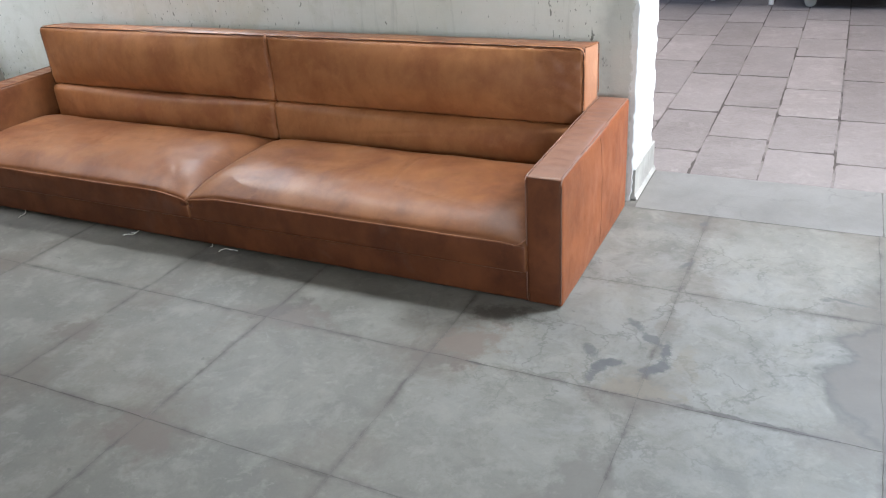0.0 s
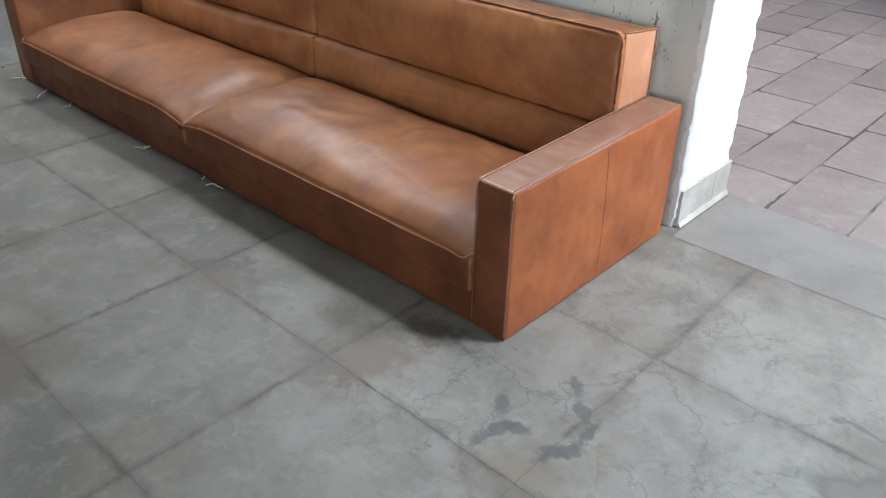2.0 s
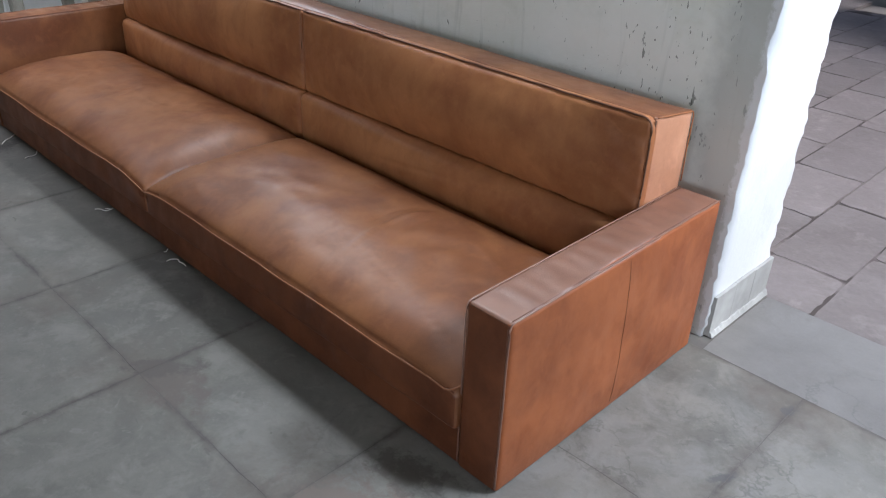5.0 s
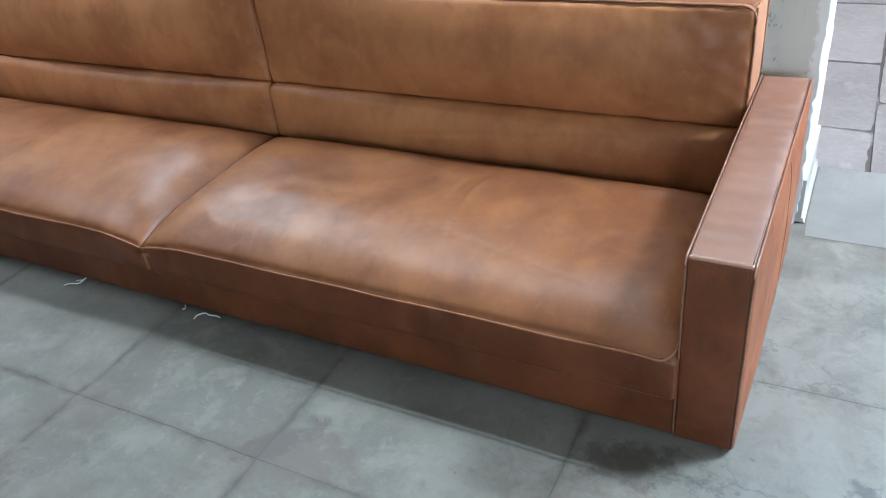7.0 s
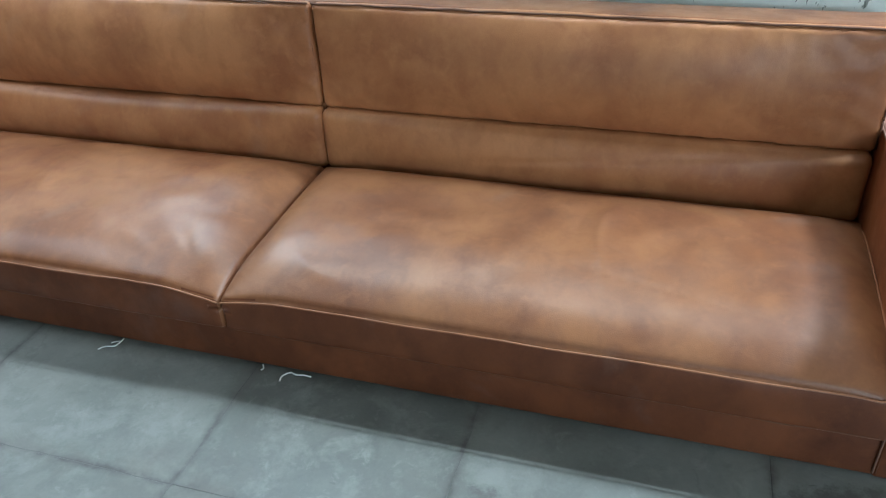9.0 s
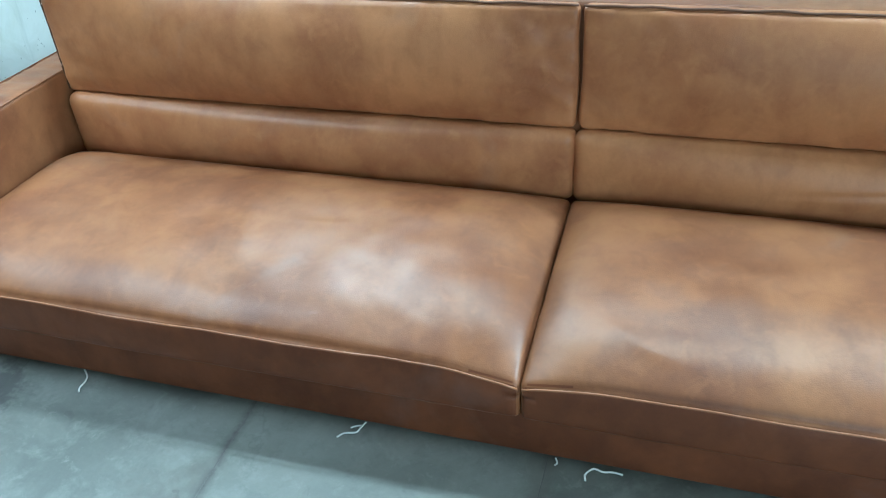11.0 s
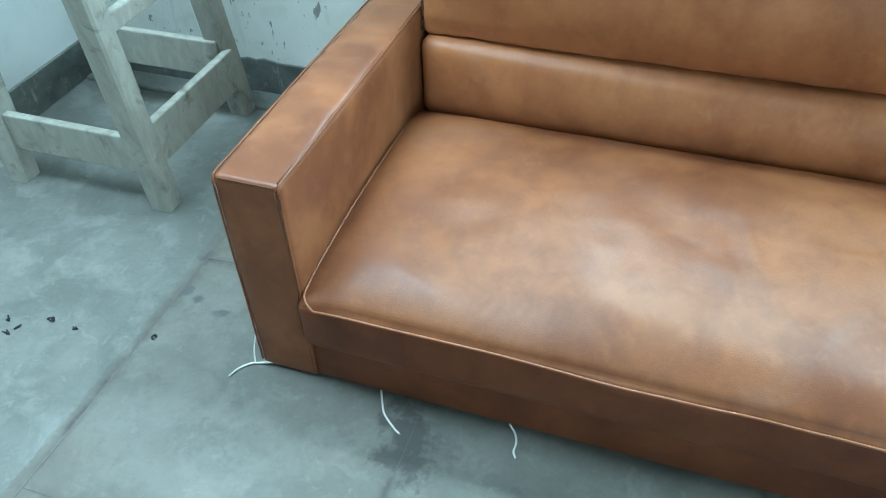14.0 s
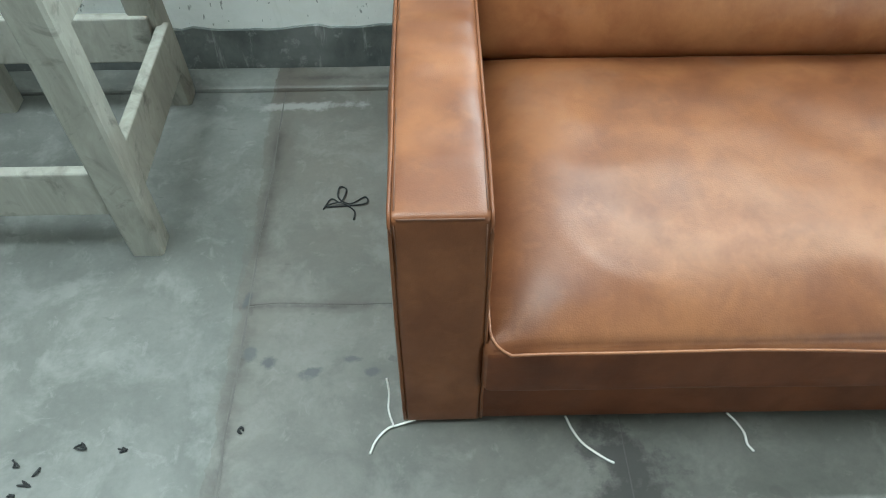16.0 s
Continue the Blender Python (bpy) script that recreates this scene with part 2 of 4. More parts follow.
def stone_floor():
    m, t, b = material("grey_limestone", 0.42, 0.0, 0.5)
    v = coords(t)
    cloud = noise_of(t, v, 1.5, 5, 0.6, 0.3)
    med = noise_of(t, v, 4.6, 6, 0.66, 0.35)
    c = mix(t, ramp(t, cloud, [(0.32, 0), (0.68, 1)]), (0.092, 0.092, 0.082), (0.160, 0.158, 0.143))
    c = mix(t, ramp(t, med, [(0.42, 0), (0.64, 0.7)]), c, (0.222, 0.219, 0.200))
    info = t.nodes.new("ShaderNodeObjectInfo")
    c = mix(t, 1.0, c, ramp(t, info.outputs["Random"], [(0, 0.80), (1, 1.12)]), "MULTIPLY")
    # cool white bloom and cracks on the slabs that the doorway weathers
    worn = near(t, v, -0.45, 2.35, 0.55, 1.05)
    c = mix(t, maths(t, "MULTIPLY", worn, ramp(t, noise_of(t, v, 5.0, 5, 0.65, 0.8), [(0.40, 0.1), (0.60, 0.8)])), c, (0.250, 0.255, 0.253))
    some = ramp(t, noise_of(t, v, 1.4, 3), [(0.50, 0.0), (0.62, 0.5)])
    net = maths(t, "MULTIPLY", hairlines(t, v, 2.6, 0.028, 1.3), maths(t, "MAXIMUM", worn, some))
    net2 = maths(t, "MULTIPLY", hairlines(t, v, 5.5, 0.05, 7.7), maths(t, "MULTIPLY", worn, ramp(t, noise_of(t, v, 3.3, 3), [(0.46, 0), (0.6, 1)])))
    c = mix(t, maths(t, "MULTIPLY", maths(t, "MAXIMUM", net, net2), 0.72), c, (0.085, 0.083, 0.078))
    c = mix(t, ramp(t, noise_of(t, v, 1.1, 4, 0.6, 0.5), [(0.54, 0), (0.74, 0.5)]), c, (0.155, 0.136, 0.110))
    small = noise_of(t, v, 15, 6, 0.7, 0.4)
    c = mix(t, ramp(t, small, [(0.52, 0), (0.68, 0.55)]), c, (0.098, 0.097, 0.086))
    c = mix(t, ramp(t, noise_of(t, v, 7.5, 5, 0.68, 0.3), [(0.50, 0), (0.64, 0.6)]), c, (0.245, 0.243, 0.225))
    c = mix(t, ramp(t, noise_of(t, v, 23, 5, 0.7, 0.6), [(0.58, 0), (0.72, 0.45)]), c, (0.30, 0.298, 0.28))
    pit = noise_of(t, coords(t, "position", (1.0, 1.7, 1)), 13, 2, 0.5, 0.5)
    c = mix(t, ramp(t, pit, [(0.735, 0), (0.76, 0.6)]), c, (0.075, 0.072, 0.066))
    fine = noise_of(t, v, 90, 4, 0.75)
    c = mix(t, 0.22, c, mix(t, fine, (0.10, 0.10, 0.09), (0.28, 0.28, 0.262)))
    fine_line, run, corner = joint_dirt(t, v)
    c = mix(t, run, c, (0.108, 0.095, 0.082))
    c = mix(t, corner, c, mix(t, noise_of(t, v, 18, 5, 0.7), (0.078, 0.068, 0.058), (0.150, 0.125, 0.105)))
    c = mix(t, fine_line, c, (0.058, 0.054, 0.047))
    sep = t.nodes.new("ShaderNodeSeparateXYZ")
    link(t, v, sep.inputs["Vector"])
    edge = maths(t, "ADD", sep.outputs["X"], maths(t, "MULTIPLY", noise_of(t, v, 6, 5, 0.7), 0.08))
    older = maths(t, "LESS_THAN", edge, -4.37)
    rough_old = mix(t, ramp(t, noise_of(t, v, 3.0, 6, 0.7, 0.4), [(0.35, 0), (0.65, 1)]), (0.76, 0.77, 0.75), (1.00, 1.01, 0.98))
    c = mix(t, 1.0, c, mix(t, older, (0.83, 0.80, 0.755), rough_old), "MULTIPLY")
    half = t.nodes.new("ShaderNodeMath")
    half.operation = "MULTIPLY_ADD"
    half.inputs[1].default_value, half.inputs[2].default_value = 3.4, -1.6
    link(t, noise_of(t, v, 14, 6, 0.7), half.inputs[0])
    wob = half.outputs["Value"]
    for row in (
        (-0.413, 2.348, 0.06, 0.045, 85, (0.118, 0.100, 0.080), 0.55),
        (-0.56, 1.987, 0.06, 0.024, 93, (0.064, 0.066, 0.066), 0.8),
        (-0.551, 2.049, 0.05, 0.03, 65, (0.064, 0.066, 0.066), 0.85),
        (-0.508, 2.084, 0.058, 0.026, 18, (0.064, 0.066, 0.066), 0.85),
        (-0.606, 2.118, 0.048, 0.034, -48, (0.064, 0.066, 0.066), 0.7),
        (-0.494, 2.316, 0.062, 0.022, -52, (0.064, 0.066, 0.066), 0.7),
        (-0.438, 2.256, 0.062, 0.024, -41, (0.064, 0.066, 0.066), 0.75),
        (-0.372, 2.186, 0.06, 0.026, -85, (0.064, 0.066, 0.066), 0.85),
        (-0.375, 2.114, 0.058, 0.032, -100, (0.064, 0.066, 0.066), 0.85),
        (-0.405, 2.072, 0.05, 0.03, 22, (0.064, 0.066, 0.066), 0.8),
        (-0.416, 2.797, 0.055, 0.016, 57, (0.064, 0.066, 0.066), 0.7),
        (-0.416, 3.175, 0.03, 0.022, 81, (0.064, 0.066, 0.066), 0.65),
        (-0.46, 1.55, 0.10, 0.19, -12, (0.108, 0.098, 0.085), 0.75),
        (-1.00, 2.02, 0.20, 0.13, 55, (0.125, 0.096, 0.078), 0.85),
        (-1.06, 1.91, 0.12, 0.07, 20, (0.085, 0.073, 0.062), 0.6),
        (-0.95, 2.24, 0.13, 0.07, 10, (0.070, 0.062, 0.053), 0.7),
        (-0.42, 1.975, 0.17, 0.055, 4, (0.150, 0.128, 0.098), 0.7),
        (-0.30, 2.16, 0.05, 0.10, 15, (0.165, 0.145, 0.112), 0.5),
        (0.14, 2.70, 0.10, 0.012, -8, (0.08, 0.077, 0.072), 0.8),
        (0.08, 2.69, 0.03, 0.02, 30, (0.08, 0.077, 0.072), 0.8),
        (-0.06, 1.935, 0.30, 0.012, -2, (0.06, 0.054, 0.048), 0.85),
        (-0.915, 1.93, 0.06, 0.006, -4, (0.05, 0.045, 0.04), 0.85),
        (-3.74, 2.25, 0.075, 0.12, 20, (0.050, 0.046, 0.041), 0.9),
        (-1.66, 1.98, 0.19, 0.10, 8, (0.100, 0.080, 0.067), 0.85),
        (-1.75, 1.99, 0.13, 0.06, 50, (0.066, 0.058, 0.050), 0.65),
        (-1.72, 1.25, 0.16, 0.11, 0, (0.105, 0.083, 0.070), 0.8),
        (-2.39, 1.61, 0.13, 0.10, 10, (0.098, 0.080, 0.067), 0.75),
        (-4.335, 2.458, 0.018, 0.016, 0, (0.056, 0.062, 0.062), 0.8),
        (-4.373, 2.482, 0.015, 0.020, 0, (0.062, 0.068, 0.068), 0.7),
        (-4.261, 2.440, 0.030, 0.014, 15, (0.062, 0.068, 0.068), 0.75),
        (-4.187, 2.466, 0.022, 0.010, 0, (0.062, 0.068, 0.068), 0.7),
        (-4.150, 2.438, 0.016, 0.012, 0, (0.062, 0.068, 0.068), 0.7),
        (-4.396, 2.600, 0.012, 0.030, -15, (0.062, 0.068, 0.068), 0.75),
        (-4.35, 3.17, 0.20, 0.02, 0, (0.279, 0.273, 0.254), 0.7),
    ):
        c = blotch(t, c, *row, wob)
    # a broken corner filled with smooth cement, dark round its rim
    soft_wob = maths(t, "MULTIPLY", maths(t, "SUBTRACT", noise_of(t, v, 5.0, 5, 0.6, 0.4), 0.5), 0.5)
    c = blotch(t, c, 0.52, 2.25, 0.54, 0.50, 0, (0.066, 0.062, 0.055), 0.8, soft_wob, (0.76, 0.84))
    c = blotch(t, c, 0.53, 2.25, 0.54, 0.50, 0, mix(t, noise_of(t, v, 9, 5, 0.65), (0.088, 0.077, 0.067), (0.128, 0.113, 0.099)), 0.95, soft_wob, (0.73, 0.78))
    link(t, c, b.inputs["Base Color"])
    link(t, ramp(t, med, [(0.3, 0.46), (0.75, 0.66)]), b.inputs["Roughness"])
    bump(t, b, mix(t, 0.5, fine, med), 0.18, 0.003)
    return m


STONE = stone_floor()


def threshold_stone():
    m, t, b = material("worn_pale_stone", 0.48, 0.0, 0.5)
    v = coords(t)
    c = mix(t, ramp(t, noise_of(t, v, 2.6, 6, 0.65, 0.4), [(0.32, 0), (0.66, 1)]), (0.098, 0.092, 0.084), (0.160, 0.153, 0.143))
    c = mix(t, ramp(t, noise_of(t, v, 11, 6, 0.7, 0.3), [(0.54, 0), (0.70, 0.5)]), c, (0.145, 0.138, 0.125))
    c = mix(t, ramp(t, noise_of(t, v, 4.5, 6, 0.7, 0.7), [(0.52, 0), (0.64, 0.6)]), c, (0.108, 0.100, 0.088))
    crack = maths(t, "MULTIPLY", hairlines(t, v, 3.0, 0.03, 4.1), ramp(t, noise_of(t, v, 2.1, 3), [(0.44, 0), (0.6, 0.7)]))
    c = mix(t, crack, c, (0.075, 0.072, 0.066))
    fine = noise_of(t, v, 80, 4, 0.75)
    c = mix(t, 0.2, c, mix(t, fine, (0.12, 0.115, 0.105), (0.31, 0.305, 0.29)))
    link(t, c, b.inputs["Base Color"])
    bump(t, b, fine, 0.2, 0.003)
    return m


THRESHOLD = threshold_stone()
GROUT = plain("cement_joint", (0.105, 0.098, 0.088), 0.9, 0, 0.4, 40)


def paving_stone():
    m, t, b = material("red_sandstone", 0.75, 0.0, 0.3)
    v = coords(t)
    big, fine = noise_of(t, v, 3.0, 5, 0.6, 0.6), noise_of(t, v, 40, 4, 0.7)
    c = mix(t, ramp(t, big, [(0.3, 0), (0.7, 1)]), (0.135, 0.118, 0.115), (0.172, 0.153, 0.150))
    c = mix(t, ramp(t, noise_of(t, v, 1.4, 6, 0.65, 0.8), [(0.46, 0), (0.66, 0.7)]), c, (0.098, 0.084, 0.08))
    c = mix(t, ramp(t, noise_of(t, v, 9, 5, 0.7, 0.8), [(0.54, 0), (0.7, 0.6)]), c, (0.235, 0.212, 0.205))
    c = mix(t, 0.3, c, mix(t, fine, (0.12, 0.1, 0.09), (0.36, 0.32, 0.3)))
    info = t.nodes.new("ShaderNodeObjectInfo")
    c = mix(t, 1.0, c, ramp(t, info.outputs["Random"], [(0, 0.86), (1, 1.12)]), "MULTIPLY")
    link(t, c, b.inputs["Base Color"])
    bump(t, b, mix(t, 0.5, fine, noise_of(t, v, 13, 6, 0.7)), 0.8, 0.012)
    return m


PAVING = paving_stone()


def paving_joint():
    """Pale mortar between the paving stones, fallen out in places."""
    m, t, b = material("pale_mortar_joint", 0.95, 0.0, 0.2)
    v = coords(t)
    c = mix(t, noise_of(t, v, 30, 4, 0.7), (0.125, 0.108, 0.102), (0.19, 0.168, 0.16))
    c = mix(t, ramp(t, noise_of(t, v, 2.6, 4, 0.6, 0.5), [(0.47, 0), (0.53, 1)]), c, (0.065, 0.055, 0.050))
    link(t, c, b.inputs["Base Color"])
    return m


EARTH = paving_joint()
DUST = plain("dusty_earth", (0.19, 0.172, 0.158), 0.95, 0, 0.25, 8)


def whitewash(name, base, grey, chips=True):
    m, t, b = material(name, 0.85, 0.0, 0.25)
    v = coords(t)
    big, med, fine = noise_of(t, v, 1.3, 5, 0.6, 0.6), noise_of(t, v, 7, 6, 0.65, 0.5), noise_of(t, v, 45, 4, 0.7)
    c = mix(t, ramp(t, big, [(0.35, 0), (0.7, 1)]), grey, base)
    c = mix(t, ramp(t, med, [(0.55, 0), (0.8, 0.5)]), c, tuple(0.8 * g for g in grey))
    c = mix(t, 0.1, c, mix(t, fine, grey, base))
    if chips:
        spot = noise_of(t, coords(t, "position", (1.6, 1, 1)), 25, 3, 0.55, 0.3)
        c = mix(t, ramp(t, spot, [(0.675, 0), (0.70, 0.8)]), c, (0.16, 0.17, 0.15))
        run = noise_of(t, coords(t, "position", (7, 1, 0.7)), 3, 4, 0.6, 0.4)
        c = mix(t, ramp(t, run, [(0.6, 0), (0.75, 0.3)]), c, (0.4, 0.43, 0.38))
    link(t, c, b.inputs["Base Color"])
    bump(t, b, mix(t, 0.45, fine, med), 0.5, 0.006)
    return m


PLASTER = whitewash("whitewashed_plaster", (0.62, 0.61, 0.56), (0.50, 0.49, 0.44))
LIME = whitewash("bright_limewash", (0.70, 0.71, 0.715), (0.56, 0.575, 0.585), False)


def back_plaster():
    """The back wall: pocked whitewash, greyed beside the doorway, with the reveal's limewash lapping round the corner."""
    m, t, b = material("pocked_whitewash", 0.88, 0.0, 0.22)
    v = coords(t)
    big, med, fine = noise_of(t, v, 1.3, 5, 0.6, 0.6), noise_of(t, v, 7, 6, 0.65, 0.5), noise_of(t, v, 45, 4, 0.7)
    c = mix(t, ramp(t, big, [(0.35, 0), (0.7, 1)]), (0.80, 0.81, 0.75), (0.90, 0.905, 0.87))
    c = mix(t, ramp(t, med, [(0.52, 0), (0.76, 0.55)]), c, (0.60, 0.615, 0.54))
    c = mix(t, ramp(t, noise_of(t, v, 2.3, 5, 0.65, 0.7), [(0.55, 0), (0.72, 0.5)]), c, (0.66, 0.66, 0.52))
    c = mix(t, 0.12, c, mix(t, fine, (0.6, 0.6, 0.55), (0.9, 0.9, 0.86)))
    sep = t.nodes.new("ShaderNodeSeparateXYZ")
    link(t, v, sep.inputs["Vector"])
    crowd = ramp(t, noise_of(t, v, 1.7, 3, 0.5), [(0.40, 0.0), (0.60, 0.045)])
    for size, stretch, cut in ((24, 0.62, 0.715), (46, 0.8, 0.71)):
        spot = maths(t, "ADD", noise_of(t, coords(t, "position", (1.6, 1, stretch)), size, 3, 0.55, 0.3), crowd)
        c = mix(t, ramp(t, spot, [(cut, 0), (cut + 0.03, 0.75)]), c, (0.15, 0.16, 0.13))
    run = noise_of(t, coords(t, "position", (7, 1, 0.7)), 3, 4, 0.6, 0.4)
    c = mix(t, ramp(t, run, [(0.6, 0), (0.75, 0.3)]), c, (0.4, 0.43, 0.38))
    # damp grey strip beside the doorway
    wander = maths(t, "MULTIPLY", maths(t, "SUBTRACT", noise_of(t, coords(t, "position", (1, 1, 1)), 6, 5, 0.65), 0.5), 0.22)
    damp = maths(t, "ADD", sep.outputs["X"], wander)
    c = mix(t, ramp(t, maths(t, "ADD", maths(t, "MULTIPLY", damp, 4.0), 4.2), [(0.35, 0), (0.75, 0.62)]), c, (0.40, 0.415, 0.40))
    chip = maths(t, "MULTIPLY", maths(t, "SUBTRACT", noise_of(t, coords(t, "position", (1, 1, 0.6)), 34, 6, 0.7, 0.3), 0.5), 0.07)
    lap = ramp(t, maths(t, "MULTIPLY", maths(t, "ADD", maths(t, "ADD", sep.outputs["X"], chip), 0.800), 25.0), [(0.35, 0), (0.62, 0.9)])
    c = mix(t, lap, c, (0.74, 0.75, 0.76))
    link(t, c, b.inputs["Base Color"])
    bump(t, b, mix(t, 0.45, fine, mix(t, 0.5, med, lap)), 0.55, 0.007)
    return m


BACK_PLASTER = back_plaster()
PIER_WASH = whitewash("pier_limewash", (0.88, 0.885, 0.88), (0.78, 0.79, 0.78), False)
CEMENT = plain("grey_cement", (0.18, 0.186, 0.18), 0.9, 0, 0.5, 22)


def damp_cement():
    """Dark cement skirting, damp in clouds, with runs and flecks of limewash."""
    m, t, b = material("damp_dark_cement", 0.85, 0.0, 0.3)
    v = coords(t)
    c = mix(t, ramp(t, noise_of(t, v, 5, 5, 0.65, 0.4), [(0.34, 0), (0.66, 1)]), (0.075, 0.083, 0.078), (0.185, 0.192, 0.178))
    c = mix(t, ramp(t, noise_of(t, coords(t, "position", (34, 34, 5)), 1.0, 5, 0.7, 0.3), [(0.60, 0), (0.70, 0.6)]), c, (0.42, 0.425, 0.40))
    c = mix(t, ramp(t, noise_of(t, v, 30, 5, 0.72), [(0.58, 0), (0.70, 0.55)]), c, (0.36, 0.365, 0.345))
    link(t, c, b.inputs["Base Color"])
    bump(t, b, noise_of(t, v, 24, 6, 0.7), 0.6, 0.006)
    return m


SKIRTING = damp_cement()
PALE_CEMENT = plain("pale_cement", (0.31, 0.31, 0.295), 0.85, 0, 0.45, 30)


def old_wood(name, light, dark):
    m, t, b = material(name, 0.75, 0.0, 0.3)
    g = noise_of(t, coords(t, "position", (6, 6, 2.0)), 3.4, 6, 0.65, 0.9)
    c = mix(t, ramp(t, g, [(0.25, 0), (0.75, 1)]), dark, light)
    s = noise_of(t, coords(t), 10, 6, 0.65, 0.8)
    c = mix(t, ramp(t, s, [(0.55, 0), (0.69, 0.65)]), c, tuple(0.35 * d for d in dark))
    link(t, c, b.inputs["Base Color"])
    bump(t, b, g, 0.4, 0.003)
    return m


GREY_WOOD = old_wood("weathered_painted_wood", (0.43, 0.415, 0.36), (0.255, 0.243, 0.205))
WHITE_PLASTIC = plain("white_plastic", (0.75, 0.75, 0.74), 0.5, 0, 0.08)
DARK_METAL = plain("dark_painted_metal", (0.06, 0.065, 0.075), 0.5, 0.0, 0.3)
GREY_METAL = plain("grey_painted_metal", (0.22, 0.23, 0.26), 0.45, 0.0, 0.2)
BLUE_PLASTIC = plain("blue_plastic", (0.05, 0.17, 0.30), 0.45, 0, 0.15)
PINK_CLOTH = plain("faded_pink_sacking", (0.35, 0.24, 0.24), 0.9, 0, 0.2, 60)


# ---- building blocks ----
def part(name, bm, mat, parent=None, label="", smooth=False):
    me = bpy.data.meshes.new(name)
    bm.normal_update()
    bm.to_mesh(me)
    bm.free()
    me.materials.append(mat)
    if smooth:
        me.polygons.foreach_set("use_smooth", [True] * len(me.polygons))
    ob = new(name, me)
    if parent:
        ob.parent = parent
        ob.matrix_parent_inverse = parent.matrix_basis.inverted()
    if label:
        ob["label"] = label
    return ob


def thing(name, at, label, category, group="", kind=""):
    ob = new(name)
    ob.empty_display_size = 0.1
    ob.matrix_basis = Matrix.Translation(at)
    return tagged(ob, label, category, group, kind)


def box(bm, x0, x1, y0, y1, z0, z1, bevel=0.0, segs=2):
    g = bmesh.ops.create_cube(bm, size=1)["verts"]
    for v in g:
        v.co = ((x0 + x1) / 2 + v.co.x * (x1 - x0), (y0 + y1) / 2 + v.co.y * (y1 - y0), (z0 + z1) / 2 + v.co.z * (z1 - z0))
    if bevel:
        edges = list({e for v in g for e in v.link_edges})
        bmesh.ops.bevel(bm, geom=edges, offset=bevel, segments=segs, affect="EDGES", profile=0.5)
    return bm


def boxed(*a, **k):
    return box(bmesh.new(), *a, **k)


def tube(bm, pts, r, sides=6, closed=False):
    pts = [Vector(p) for p in pts]
    n, rings = len(pts), []
    for i, p in enumerate(pts):
        a = pts[i - 1] if i or closed else p
        b = pts[(i + 1) % n] if i < n - 1 or closed else p
        d = (b - a).normalized()
        side = d.cross(Vector((0, 0, 1)))
        if side.length < 0.05:
            side = d.cross(Vector((0, 1, 0)))
        side.normalize()
        up = side.cross(d)
        rings.append([bm.verts.new(p + r * (math.cos(k * math.tau / sides) * side + math.sin(k * math.tau / sides) * up)) for k in range(sides)])
    for i in range(n if closed else n - 1):
        a, b = rings[i], rings[(i + 1) % n]
        for k in range(sides):
            bm.faces.new((a[k], a[(k + 1) % sides], b[(k + 1) % sides], b[k]))
    if not closed:
        bm.faces.new(rings[0][::-1])
        bm.faces.new(rings[-1])
    return bm


def soft_box(x0, x1, y0, y1, z0, z1, r, puff=None, cuts=(24, 16, 8), rumple=0.0, seed=0.0, power=4.0, shape=None):
    """An upholstered block: rounded edges, faces that swell by puff[face], slight rumples."""
    puff = puff or {}
    bulge = power if isinstance(power, tuple) else (power, power, power)
    c = Vector(((x0 + x1) / 2, (y0 + y1) / 2, (z0 + z1) / 2))
    h = ((x1 - x0) / 2, (y1 - y0) / 2, (z1 - z0) / 2)

    def steps(half, n):
        inner = half - r
        near = [-half + r * k / 3 for k in range(3)]
        return near + [-inner + 2 * inner * k / n for k in range(n + 1)] + [-a for a in near[::-1]]

    ax = [steps(h[i], cuts[i]) for i in range(3)]
    bm = bmesh.new()
    for axis in range(3):
        u, w = (axis + 1) % 3, (axis + 2) % 3
        for sign in (-1, 1):
            key = ("-" if sign < 0 else "+") + "xyz"[axis]
            swell = puff.get(key, 0.0)
            grid = []
            for a in ax[u]:
                line = []
                for b in ax[w]:
                    p = [0, 0, 0]
                    p[axis], p[u], p[w] = sign * h[axis], a, b
                    core = [max(-h[i] + r, min(h[i] - r, p[i])) for i in range(3)]
                    d = Vector([p[i] - core[i] for i in range(3)])
                    q = Vector(core) + d.normalized() * r
                    win = (1 - abs(a / h[u]) ** bulge[u]) * (1 - abs(b / h[w]) ** bulge[w])
                    lift = swell * win
                    if rumple:
                        g = q + c
                        lift += win * rumple * noise.noise(Vector((g.x * 3.1 + seed, g.y * 5.3, g.z * 4.0)))
                        lift += win * 0.35 * rumple * noise.noise(Vector((g.x * 11 + seed, g.y * 14, g.z * 11)))
                    q[axis] += sign * lift
                    if shape:
                        q = shape(q, win, key)
                    line.append(bm.verts.new(q + c))
                grid.append(line)
            for i in range(len(grid) - 1):
                for j in range(len(grid[0]) - 1):
                    f = (grid[i][j], grid[i + 1][j], grid[i + 1][j + 1], grid[i][j + 1])
                    bm.faces.new(f if sign > 0 else f[::-1])
    bmesh.ops.remove_doubles(bm, verts=bm.verts, dist=0.0004)
    return bm


def wavy(a, b, n, amp, seed):
    a, b = Vector(a), Vector(b)
    return [a.lerp(b, k / n) + amp * noise.noise_vector(Vector((seed, k * 0.37, 2.1))) for k in range(n + 1)]


